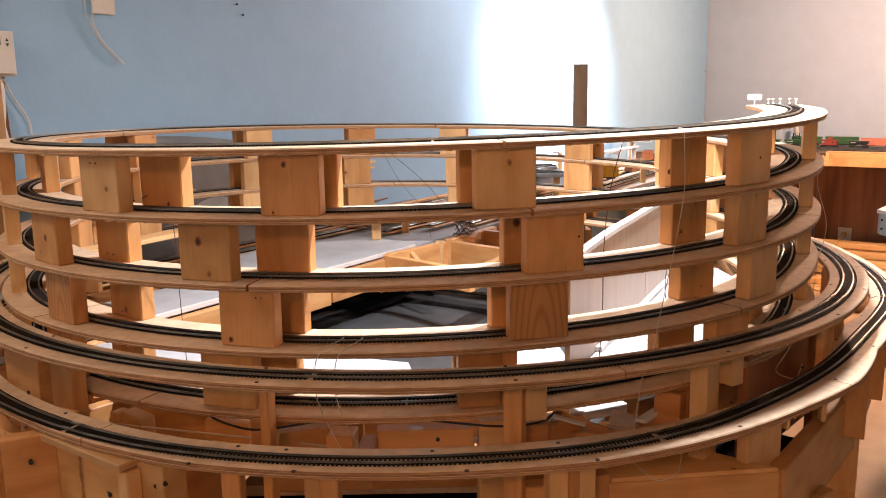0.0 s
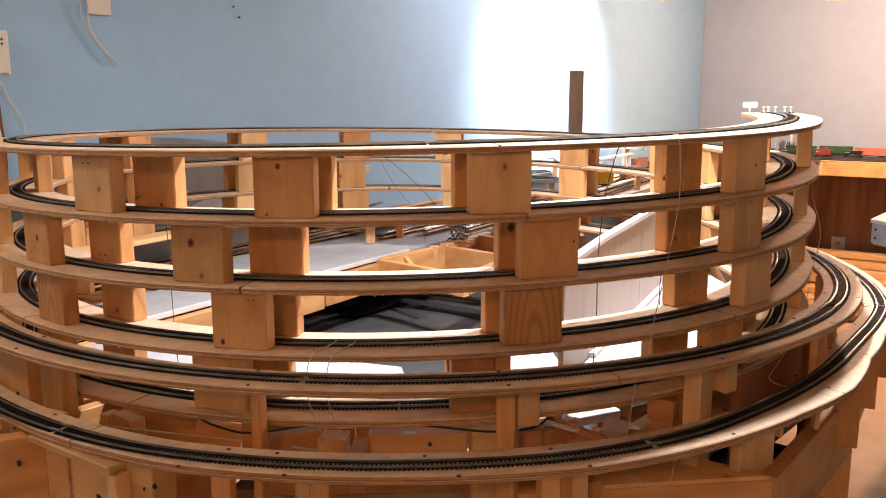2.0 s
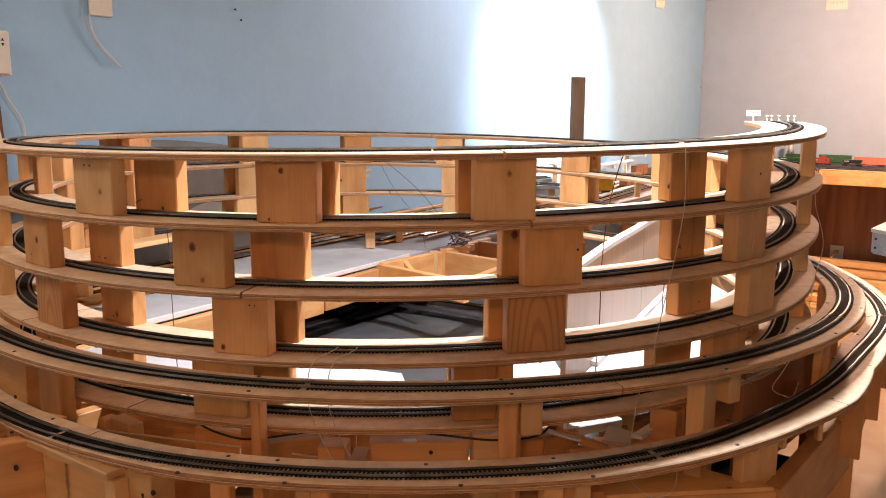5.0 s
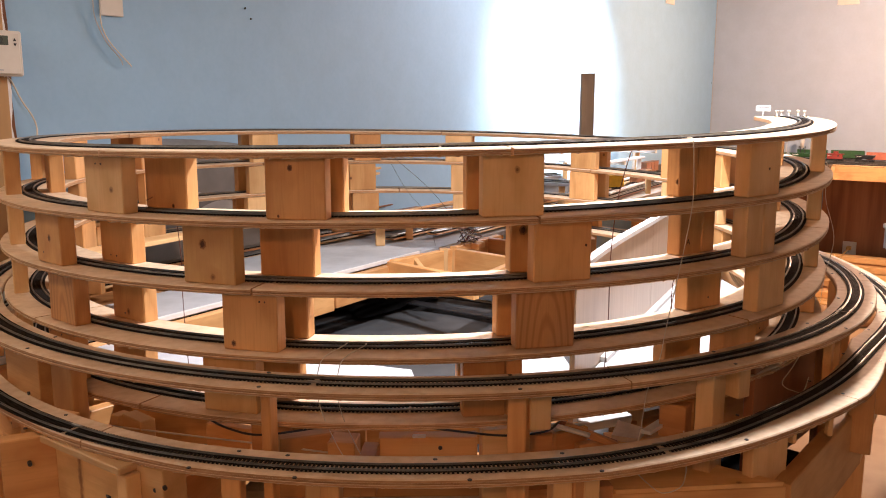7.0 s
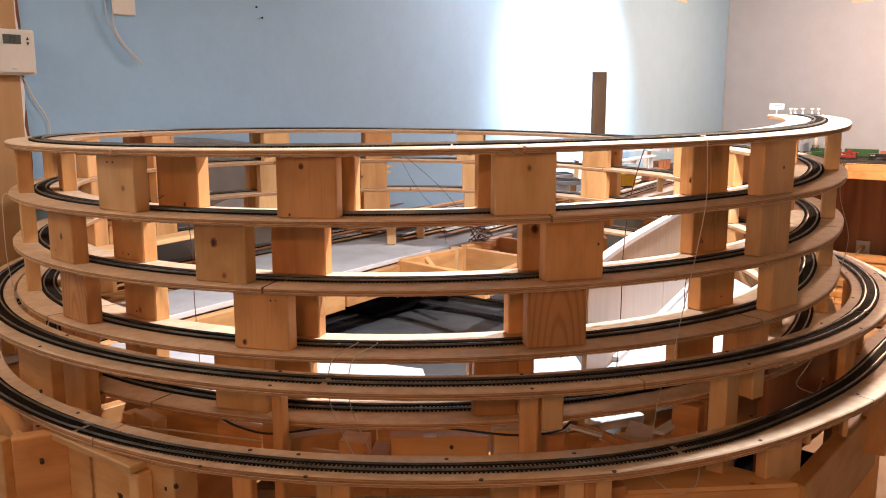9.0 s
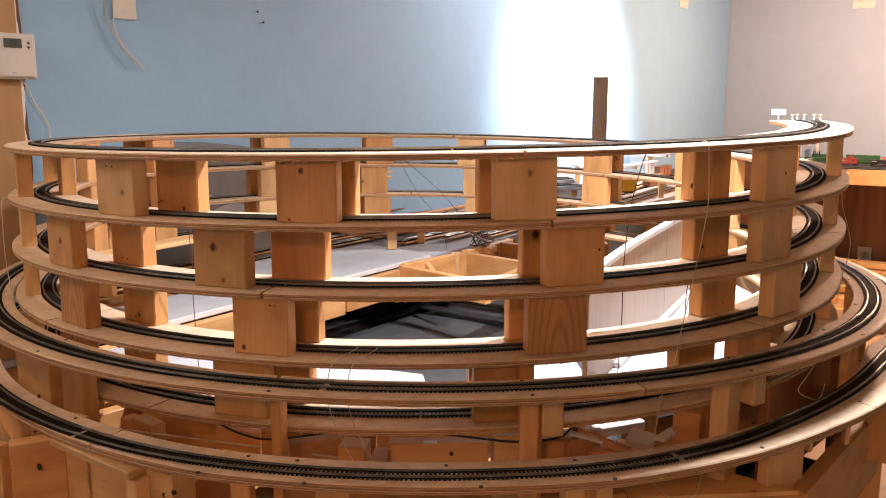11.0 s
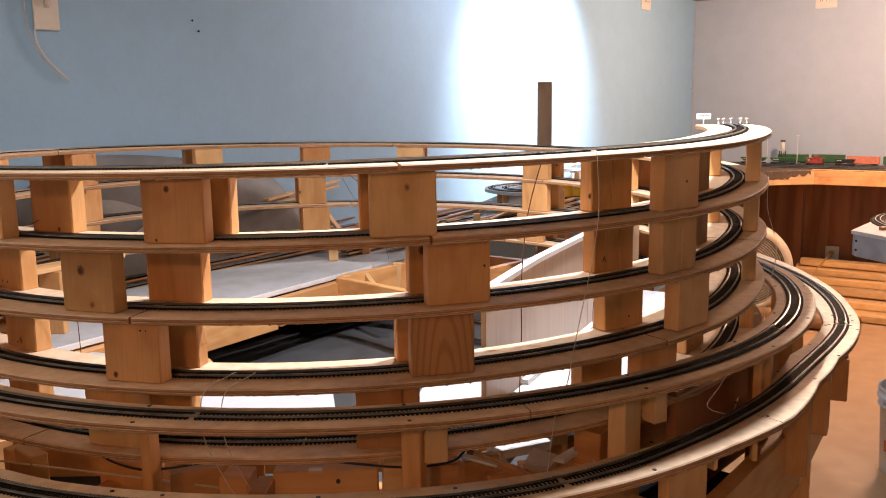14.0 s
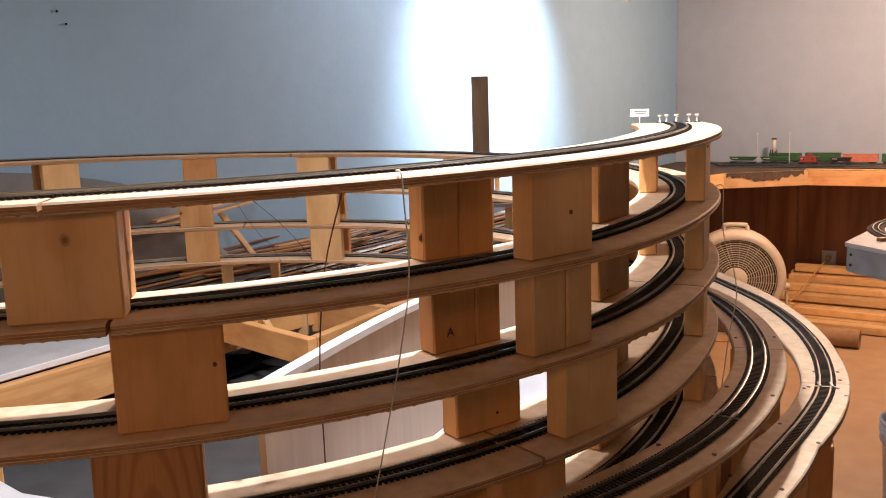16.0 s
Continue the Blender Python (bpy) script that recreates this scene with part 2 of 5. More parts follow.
def cylinder(r, h, m=None, segments=24, r2=None, bm=None):
    bm = bm or bmesh.new()
    bmesh.ops.create_cone(bm, cap_ends=True, segments=segments, radius1=r, radius2=r if r2 is None else r2, depth=h,
                          matrix=(m or Matrix()) @ Matrix.Translation((0, 0, h / 2)))
    return bm


def stick(name, a, b, wide, thick, mat, parent=None, label="", up=(0, 0, 1)):
    """A sawn piece from a to b, its grain along it; wide lies across, thick along up."""
    a, b = Vector(a), Vector(b)
    d = (b - a).normalized()
    u = Vector(up)
    u = (u - d * u.dot(d))
    if u.length < 1e-3:
        u = Vector((0, 1, 0))
        u = (u - d * u.dot(d))
    u.normalize()
    s = u.cross(d)
    m = Matrix.Translation((a + b) / 2) @ Matrix((d, s, u)).transposed().to_4x4()
    return part(name, box((b - a).length, wide, thick, Matrix.Translation((0, 0, -thick / 2)), 0.0012), mat, parent, label, at=m)


def tube(name, points, r, mat, parent=None, label="", sides=6, closed=False):
    """A round wire or bar through points."""
    pts = [Vector(p) for p in points]
    bm = bmesh.new()
    rings = []
    n = len(pts)
    for i, p in enumerate(pts):
        d = (pts[(i + 1) % n] - pts[i - 1]) if closed else (pts[min(i + 1, n - 1)] - pts[max(i - 1, 0)])
        d.normalize()
        u = d.orthogonal().normalized() if abs(d.z) > 0.95 else Vector((0, 0, 1)).cross(d).normalized()
        v = d.cross(u)
        rings.append([bm.verts.new(p + r * (math.cos(math.tau * k / sides) * u + math.sin(math.tau * k / sides) * v)) for k in range(sides)])
    pairs = list(zip(rings, rings[1:])) + ([(rings[-1], rings[0])] if closed else [])
    for p, q in pairs:
        for k in range(sides):
            bm.faces.new((p[k], p[(k + 1) % sides], q[(k + 1) % sides], q[k]))
    bmesh.ops.recalc_face_normals(bm, faces=bm.faces)
    return part(name, bm, mat, parent, label, smooth=True)


def smooth_path(points, n=8):
    """Catmull-Rom points through a few given ones."""
    pts = [Vector(p) for p in points]
    out = []
    for i in range(len(pts) - 1):
        p0, p1, p2, p3 = pts[max(i - 1, 0)], pts[i], pts[i + 1], pts[min(i + 2, len(pts) - 1)]
        for k in range(n):
            t = k / n
            out.append(0.5 * ((2 * p1) + (p2 - p0) * t + (2 * p0 - 5 * p1 + 4 * p2 - p3) * t * t + (3 * p1 - p0 - 3 * p2 + p3) * t ** 3))
    return out + [pts[-1]]


def lathe(profile, segments=40, bm=None):
    """A profile of (r, z) turned round z."""
    bm = bm or bmesh.new()
    rings = [[bm.verts.new((r * math.cos(math.tau * k / segments), r * math.sin(math.tau * k / segments), z)) for k in range(segments)] for r, z in profile]
    for p, q in zip(rings, rings[1:]):
        for k in range(segments):
            bm.faces.new((p[k], p[(k + 1) % segments], q[(k + 1) % segments], q[k]))
    return bm


def slab(points, z0, z1, bm=None):
    """A flat board with the given outline."""
    bm = bm or bmesh.new()
    low = [bm.verts.new((x, y, z0)) for x, y in points]
    top = [bm.verts.new((x, y, z1)) for x, y in points]
    bm.faces.new(low[::-1])
    bm.faces.new(top)
    n = len(points)
    for k in range(n):
        bm.faces.new((low[k], low[(k + 1) % n], top[(k + 1) % n], top[k]))
    bmesh.ops.recalc_face_normals(bm, faces=bm.faces)
    return bm


# helix: centre, rise a turn, outer and inner edge of its deck
HX, HY, RISE, ROUT, RIN, RTRACK, THICK = -0.040, 1.475, 0.0683, 0.648, 0.562, 0.607, 0.007
ZTOP = 1.0198 + THICK  # top face of the highest turn at its front
BENCH = 0.715  # top of the layout's bench boards


def ring_point(a, r, z=0.0):
    """The place at angle a (0 towards the first camera, growing anticlockwise) and radius r."""
    return Vector((HX + r * math.sin(a), HY - r * math.cos(a), z))


def helix_z(a):
    return ZTOP + RISE * a / math.tau


def level(z):
    return lambda a: z


def even(a):
    return 0.0


def sweep(profile, a0, a1, zf, steps, rf=even, bm=None, split=False):
    """A closed profile of (r, dz) swept round the helix from a0 to a1 at the height zf(a); rf(a) widens the way."""
    bm = bm or bmesh.new()
    rings = []
    for i in range(steps + 1):
        a = a0 + (a1 - a0) * i / steps
        rings.append([bm.verts.new(ring_point(a, r + (rf(a, r) if split else rf(a)), zf(a) + dz)) for r, dz in profile])
    n = len(profile)
    for p, q in zip(rings, rings[1:]):
        for j in range(n):
            bm.faces.new((p[j], p[(j + 1) % n], q[(j + 1) % n], q[j]))
    bm.faces.new(rings[0][::-1])
    bm.faces.new(rings[-1])
    bmesh.ops.recalc_face_normals(bm, faces=bm.faces)
    return bm


def deck(r0, r1, thick, a0, a1, zf, parent, rf=even, outer=None):
    """A curved board between two radii, with eased edges; rf and outer shift its inner and outer edge."""
    b, g = 0.0013, 0.0003
    mid, shift = (r0 + r1) / 2, rf
    if outer:
        def shift(a, r):
            return rf(a) if r < mid else outer(a)
    prof = [(r0, -thick + b), (r0 + b, -thick), (r1 - b, -thick), (r1, -thick + b), (r1, -0.66 * thick), (r1 - g, -0.62 * thick), (r1 - g, -0.40 * thick), (r1, -0.36 * thick), (r1, -b), (r1 - b, 0), (r0 + b, 0), (r0, -b)]
    bm = sweep(prof, a0, a1, zf, max(3, round(abs(a1 - a0) / 0.003)), shift, split=bool(outer))
    bm.verts.ensure_lookup_table()
    for i in range(len(bm.verts) // 12):
        rough = 0.35 + 0.65 * max(0.0, math.sin(i * 0.013 + 40 * a0) * math.sin(i * 0.031 + 9 * a1))
        tear = 0.0020 * rough * random.random() if random.random() < 0.22 else 0.0
        for j in (2, 3):
            bm.verts[12 * i + j].co.z -= tear  # splintered lower edge left by the saw
    ob = part("deck_board", bm, M_PLY, parent)
    ob.data.materials.append(M_EDGE)
    ob.data.materials.append(M_CORE)
    for f in ob.data.polygons:
        f.material_index = 2 if f.index % 12 == 5 and len(f.vertices) == 4 else int(abs(f.normal.z) < 0.6)
    return ob


GAUGE, TIE = 0.0128, 0.0220


TIE_BOX = None


def tie_mesh():
    """One moulded sleeper, shared by all single ones."""
    global TIE_BOX
    if not TIE_BOX:
        bm = box(0.0022, TIE, 0.0014, None, 0.0003)
        bm.transform(Matrix.Scale(SIZE, 4))
        TIE_BOX = bpy.data.meshes.new("sleeper")
        bm.to_mesh(TIE_BOX)
        bm.free()
        TIE_BOX.materials.append(M_TIE)
    return TIE_BOX


def track(r, a0, a1, zf, parent, rf=even, single=None):
    """Flexible track: two stringers with a run of sleepers under two rails; single gives the stretch with loose sleepers."""
    webs = [[(r + s - 0.0012, 0.0003), (r + s + 0.0012, 0.0003), (r + s + 0.0012, 0.0012), (r + s - 0.0012, 0.0012)] for s in (-GAUGE / 2, GAUGE / 2)]
    steps = max(2, round((a1 - a0) / 0.05))
    t = part("track", sweep(webs[0], a0, a1, zf, steps, rf), M_TIE, parent, "flexible model track with black plastic sleepers")
    part("stringer", sweep(webs[1], a0, a1, zf, steps, rf), M_TIE, t)
    n = round((a1 - a0) * r / 0.0042)
    vs, fs = [], []
    for i in range(n):
        a = a0 + (a1 - a0) * (i + 0.5) / n
        rr, z, h = r + rf(a), zf(a) + 0.0004, 0.0014
        if single and single[0] < a < single[1]:
            ob = new("sleeper", tie_mesh())
            ob.parent = t
            ob.matrix_local = grown(Matrix.Translation(ring_point(a, rr, z)) @ Matrix.Rotation(a, 4, "Z"))
            continue
        w = 0.0011
        base = len(vs)
        for dz in (0, h):
            for s, q in ((-w, -TIE / 2), (w, -TIE / 2), (w, TIE / 2), (-w, TIE / 2)):
                vs.append(ring_point(a + s / r, rr + q, z + dz))
        fs += [tuple(base + k for k in f) for f in ((4, 5, 6, 7), (0, 1, 5, 4), (1, 2, 6, 5), (2, 3, 7, 6), (3, 0, 4, 7))]
    if vs:
        me = bpy.data.meshes.new("sleeper_run")
        me.from_pydata([tuple(v * SIZE) for v in vs], [], fs)
        me.materials.append(M_TIE)
        rest = tagged(new("sleeper_run", me), "run of black plastic sleepers", kind="stuff")
        rest.parent = t
    for s in (-GAUGE / 2, GAUGE / 2):
        prof = [(r + s - 0.0011, 0.0017), (r + s + 0.0011, 0.0017), (r + s + 0.0011, 0.0022), (r + s + 0.0005, 0.0024), (r + s + 0.0005, 0.0035),
                (r + s - 0.0005, 0.0035), (r + s - 0.0005, 0.0024), (r + s - 0.0011, 0.0022)]
        part("rail", sweep(prof, a0 + 0.0003, a1 - 0.0003, zf, max(2, round((a1 - a0) / 0.04)), rf), M_RAIL, t)
    return t


def straight_track(a, b, z, parent):
    """A straight length of track lying on a bench from a to b."""
    a, b = Vector((a[0], a[1], z)), Vector((b[0], b[1], z))
    d = (b - a).normalized()
    s = Vector((-d.y, d.x, 0))
    n = round((b - a).length / 0.0048)
    vs, fs = [], []
    for i in range(n):
        c = a + (b - a) * (i + 0.5) / n
        base = len(vs)
        for dz in (0.0004, 0.0025):
            for p, q in ((-0.0012, -TIE / 2), (0.0012, -TIE / 2), (0.0012, TIE / 2), (-0.0012, TIE / 2)):
                vs.append(c + d * p + s * q + Vector((0, 0, dz)))
        fs += [tuple(base + k for k in f) for f in ((4, 5, 6, 7), (0, 1, 5, 4), (1, 2, 6, 5), (2, 3, 7, 6), (3, 0, 4, 7))]
    me = bpy.data.meshes.new("track")
    me.from_pydata([tuple(v * SIZE) for v in vs], [], fs)
    me.materials.append(M_TIE)
    t = tagged(new("track", me), "straight model track with dark sleepers")
    t.parent = parent
    for q in (-GAUGE / 2, GAUGE / 2):
        stick("rail", a + s * q + Vector((0, 0, 0.004)), b + s * q + Vector((0, 0, 0.004)), 0.0014, 0.003, M_RAIL, t)
    return t


def on_back(s, off=0.0, z=0.0):
    """A place s metres along the back wall from the corner (negative: away from it) and off metres before it."""
    p = WC + WU * s + WV * off
    return Vector((p.x, p.y, z))


def on_side(s, off=0.0, z=0.0):
    p = WC + WV * s - WU * off
    return Vector((p.x, p.y, z))


M_BACK = Matrix((WU, -WV, Vector((0, 0, 1)))).transposed().to_4x4()  # x along the back wall, y into the wall
M_SIDE = Matrix((WV, WU, Vector((0, 0, 1)))).transposed().to_4x4()  # x along the side wall, y into the wall

# ---------------------------------------------------------------- room


def wall(name, a, b, z1, mat, out):
    d = b - a
    m = Matrix.Translation(a) @ d.to_track_quat("X", "Z").to_matrix().to_4x4()
    bm = box(d.length, 0.1, z1, Matrix.Translation((d.length / 2, 0.05 * out, 0)))
    return tagged(part(name, bm, mat, at=m), "", "wall", kind="structure")


wall("wall_back", WC - WU * 6.6, WC + WU * 0.1, CEIL, M_WALL, 1)
wall("wall_side", WC, WC + WV * 4.6, CEIL, M_SIDE_WALL, 1)
wall("wall_near", WC - WU * 6.6, WC - WU * 6.6 + WV * 4.6, CEIL, M_WALL, -1)
wall("wall_far_side", WC + WV * 4.6 - WU * 6.6, WC + WV * 4.6, CEIL, M_WALL, -1)
m_room = Matrix.Translation(WC) @ M_BACK
tagged(part("floor", box(6.9, 4.9, 0.1, Matrix.Translation((-3.3, -2.3, -0.1))), M_FLOOR, at=m_room), "", "floor", kind="structure")
tagged(part("ceiling", box(6.9, 4.9, 0.1, Matrix.Translation((-3.3, -2.3, CEIL))), M_CEIL, at=m_room), "", "ceiling", kind="structure")
tagged(stick("trim", on_side(0.003, 0.003, 0.02), on_side(0.003, 0.003, CEIL - 0.01), 0.005, 0.005, M_GREYP), "", "trim", kind="structure")

# ---------------------------------------------------------------- the helix
helix = thing("track_helix", "unpainted plywood model railway helix with pine riser blocks", "helix")

def squash(a):
    """The decks run a little tighter on their right-hand side."""
    d = math.degrees(a) % 360
    if 40 < d < 165:
        u = min(1.0, (d - 40) / 26, (165 - d) / 47)
        return -0.012 * u * u * (3 - 2 * u)
    return 0.0


A_END, A_START = radians(88), -4 * math.tau - radians(75)
SPLICES = [88, 9.0, -30.3, -104, -183, -262, -348.5, -425, -500, -580, -660, -734, -815, -893, -970, -1044.2, -1125, -1210, -1290, -1366, -1467, -1515]
for d1, d0 in zip(SPLICES, SPLICES[1:]):
    deck(RIN, ROUT, THICK, radians(d0) + 0.0020, radians(d1) - 0.0020, helix_z, helix, squash)
JOINTS = [85.5, 3, -78, -165, -240, -322, -413, -490, -565, -651, -733, -810, -880, -966, -1045, -1130, -1205, -1294, -1366, -1440, -1514]
for d1, d0 in zip(JOINTS, JOINTS[1:]):
    track(RTRACK, radians(d0) + 0.0015, radians(d1) - 0.0015, helix_z, helix, squash)
    c = radians(d1)
    if d1 < 80:
        for s in (-GAUGE / 2, GAUGE / 2):
            m = Matrix.Translation(ring_point(c, RTRACK + squash(c) + s, helix_z(c) + 0.0016)) @ Matrix.Rotation(c, 4, "Z")
            part("rail_joiner", box(0.011, 0.0026, 0.0022, m, 0.0004), M_RAIL, helix)

INSET = 0.012
BLOCK_W = 0.062


def riser(deg, turn, outer, mat=None, w=BLOCK_W, t=0.019):
    """A block cut from board, standing on one turn and carrying the next; turn 1 stands under the top turn."""
    a = radians(deg)
    foot = helix_z(a - turn * math.tau)
    tall = RISE - THICK
    r = ROUT - t / 2 - INSET if outer else RIN + t / 2 + 0.0015
    lean = random.uniform(-1.2, 1.2)
    if (turn, outer, deg) in SPLIT:
        cut = SPLIT[(turn, outer, deg)]
        for shift, wide in ((-w / 2 + w * cut / 2, w * cut - 0.0006), (w / 2 - w * (1 - cut) / 2, w * (1 - cut) - 0.0006)):
            m = Matrix.Translation(ring_point(a + shift / r, r + squash(a), foot)) @ Matrix.Rotation(a + radians(90 + lean), 4, "Z") @ Matrix.Rotation(radians(-90), 4, "Y")
            part("riser_block", box(tall, wide, t, Matrix.Translation((tall / 2, 0, -t / 2)), 0.0013), mat or M_PINE, helix, at=m)
        return
    for k in range(random.choice((0, 0, 1, 2))):
        c = a + random.uniform(-0.42, 0.42) * w / r
        pin = Matrix.Translation(ring_point(c, r + squash(a) + t / 2 - 0.0004, foot + tall * random.choice((0.12, 0.2, 0.86)))) @ Matrix.Rotation(c, 4, "Z") @ Matrix.Rotation(radians(90), 4, "X")
        part("nail_head", cylinder(0.0011, 0.0010, pin, 8), M_DARK, helix)
    m = Matrix.Translation(ring_point(a, r + squash(a), foot)) @ Matrix.Rotation(a + radians(90 + lean), 4, "Z") @ Matrix.Rotation(radians(-90), 4, "Y")
    return part("riser_block", box(tall, w, t, Matrix.Translation((tall / 2, 0, -t / 2)), 0.0013), mat or random.choice((M_PINE, M_PINE, M_PALE, M_REDDISH)), helix, at=m)


# blocks that have cracked in two, and where
SPLIT = {(2, True, 38.7): 0.55, (1, False, 34.0): 0.5, (2, False, 34.5): 0.62, (4, True, 7.7): 0.72}
OUTER = {1: ((-31.3, M_PALE), (-10.0, M_PINE), (9.4, M_PALE), (38.7, M_PALE), (69, M_PALE)),
         2: ((-42.5, M_PINE), (-18.8, M_KNOTTY), (14.1, M_PINE), (38.7, M_PALE), (69, M_PALE)),
         3: ((-40.4, M_ARCH), (-14.8, M_PINE), (12.6, M_ARCH), (41.5, M_PALE), (69, M_PALE)),
         4: ((-41.3, M_PINE), (-17.2, M_KNOTTY), (7.7, M_REDDISH), (36, M_PINE), (69, M_PINE))}
INNER = {1: ((-28.0, M_PINE), (-9.7, M_PINE), (8.8, M_PINE), (34.0, M_PINE), (54, M_PINE), (76, M_PINE)),
         2: ((-37.2, M_PINE), (-13.0, M_REDDISH), (13.5, M_PINE), (34.5, M_PINE), (54, M_PINE), (76, M_PINE)),
         3: ((-35.5, M_PINE), (-13.9, M_PINE), (12.1, M_PINE), (36.3, M_PINE), (54, M_PINE), (76, M_PINE)),
         4: ((-36, M_PINE), (-15, M_PINE), (8, M_PINE), (33, M_PINE), (54, M_PINE), (76, M_PINE))}
for turn in (1, 2, 3, 4):
    for d, mat in OUTER[turn]:
        riser(d, turn, True, mat)
    for d, mat in INNER[turn]:
        riser(d, turn, False, mat)
    for d in (104, 117.5):
        shift = random.uniform(-2, 2) if d < 110 else random.uniform(-0.4, 0.4)
        for outer in (True, False):
            if d < 87 or turn < 4:
                riser(d + shift, turn + (d > 87), outer)
    for d in (143, 172, 195.5, 220, 249, 273, 298):
        shift = random.uniform(-1, 1)
        for outer in (True, False):
            if turn < 4 or d > 287:
                riser(d + shift, turn + 1, outer)



def knot(x, y, z, size, tall=1.25):
    """A branch knot showing on a block's outer face: a dark core in a ruddy ring."""
    p = Vector((x, y, z))
    out = Vector((x - HX, y - HY, 0)).normalized()
    m = Matrix.Translation(p) @ Matrix((Vector((-out.y, out.x, 0)), Vector((0, 0, 1)), -out)).transposed().to_4x4() @ Matrix.Diagonal((1, tall, -1, 1))
    turned = [(size * (0.88 + 0.12 * math.sin(3.1 * k + 40 * z)), math.tau * k / 14) for k in range(14)]
    for name, grow, high, mat in (("knot_ring", 1.0, 0.0003, M_KNOT_RING), ("knot", 0.62, 0.0005, M_KNOT)):
        bm = bmesh.new()
        top = [bm.verts.new((grow * q * math.cos(a), grow * q * math.sin(a), high)) for q, a in turned]
        low = [bm.verts.new((grow * q * math.cos(a), grow * q * math.sin(a), -0.0010)) for q, a in turned]
        bm.faces.new(top)
        for k in range(14):
            bm.faces.new((top[k], low[k], low[(k + 1) % 14], top[(k + 1) % 14]))
        bm.transform(m)
        bmesh.ops.recalc_face_normals(bm, faces=bm.faces)
        part(name, bm, mat, helix)


for x, y, z, size in ((-0.467, 1.004, 0.913, 0.0042), (-0.251, 0.875, 0.928, 0.0048), (-0.155, 0.849, 1.008, 0.0030), (-0.304, 0.956, 0.957, 0.0024), (-0.168, 0.852, 0.960, 0.0016),
                      (0.079, 0.905, 0.938, 0.0048), (0.139, 0.865, 0.929, 0.0022), (0.364, 0.984, 0.996, 0.0024), (-0.221, 0.865, 0.826, 0.0030), (0.259, 0.977, 0.982, 0.0028)):
    knot(x, y, z, size)

letter = bpy.data.curves.new("pencil_letter", "FONT")
letter.body, letter.size, letter.extrude = "A", 0.0095 * SIZE, 0.0001 * SIZE
letter.materials.append(M_GROUND)
mark = new("pencil_letter", letter)
mark.parent = helix
c = radians(32.6)
mark.matrix_local = grown(Matrix.Translation(ring_point(c, RIN + 0.0212 + squash(c), helix_z(c - 2 * math.tau) + 0.012)) @ Matrix.Rotation(radians(34.5), 4, "Z") @ Matrix.Rotation(radians(90), 4, "X"))

# end of the highest turn: bumper studs and a small sign
board_sign = thing("track_sign", "small white card sign on a stem at the track end", "sign")
sp = ring_point(radians(85), RIN - 0.006, helix_z(radians(84)))
face = Matrix.Translation(sp) @ Matrix.Rotation(radians(-18), 4, "Z")
part("stem", cylinder(0.0008, 0.010, face, 8), M_WHITE, board_sign)
part("card", box(0.022, 0.0012, 0.009, face @ Matrix.Translation((0, 0, 0.0095)), 0.0002), M_WHITE, board_sign)
for k, (w, z) in enumerate(((0.015, 0.0152), (0.012, 0.0125))):
    part("writing_bar", box(w, 0.0003, 0.0012, face @ Matrix.Translation((0.001, -0.0008, z))), M_HILL, board_sign)
for k, (d, off) in enumerate(((86.3, -0.013), (86.8, -0.004), (86.9, 0.008), (86.9, 0.023), (86.3, 0.031))):
    stud = thing("track_pin", "clear upright plastic pin standing at the track end", "pin", "pins at the track end")
    p = ring_point(radians(d), RTRACK - 0.012 + off, helix_z(radians(d)))
    prof = [(0.0001, 0.0), (0.0032, 0.0), (0.0032, 0.0012), (0.0012, 0.0025), (0.0012, 0.009), (0.0034, 0.0105), (0.0034, 0.0125), (0.0001, 0.0125)]
    bm = lathe(prof, 12)
    part("pin_body", bm, M_PLASTIC, stud, smooth=True)
    stud.matrix_world = grown(Matrix.Translation(p + Vector((0, 0, 0.0004))) @ Matrix.Scale(0.78, 4))
    part("pin_base", box(0.010, 0.006, 0.0016, None, 0.0003), M_DARK, stud)

# ---------------------------------------------------------------- outer approach ramps
WAY = ((-120, -0.075), (-60, -0.032), (-45, -0.019), (-36, -0.0125), (-28, -0.006), (-20, 0.0), (-12, 0.002), (5, 0.003), (14, 0.003), (24, -0.007), (32, -0.022), (41.5, -0.033), (54, -0.037), (62, -0.028), (70, -0.006), (77.4, 0.021), (84, 0.042), (95, 0.080), (106, 0.124), (116, 0.17), (130, 0.26))
OUT_B = ((-120, -0.10), (-60, -0.054), (-45, -0.041), (-35, -0.032), (-25, -0.019), (-15, -0.008), (5, -0.005), (14, -0.002), (25, -0.010), (35, -0.019), (44, -0.020), (54.6, -0.036), (64, -0.027), (79, 0.024), (88, 0.051), (96, 0.082), (104, 0.116), (114, 0.17), (130, 0.27))
IN_B = ((-120, -0.075), (-60, -0.032), (-45, -0.020), (-36, -0.014), (-28, -0.008), (-18, 0.0), (20, 0.0), (34, -0.009), (43, -0.018), (56, -0.031), (63, -0.030), (79, 0.028), (86, 0.046), (93, 0.062), (104, 0.092), (112, 0.12), (130, 0.20))


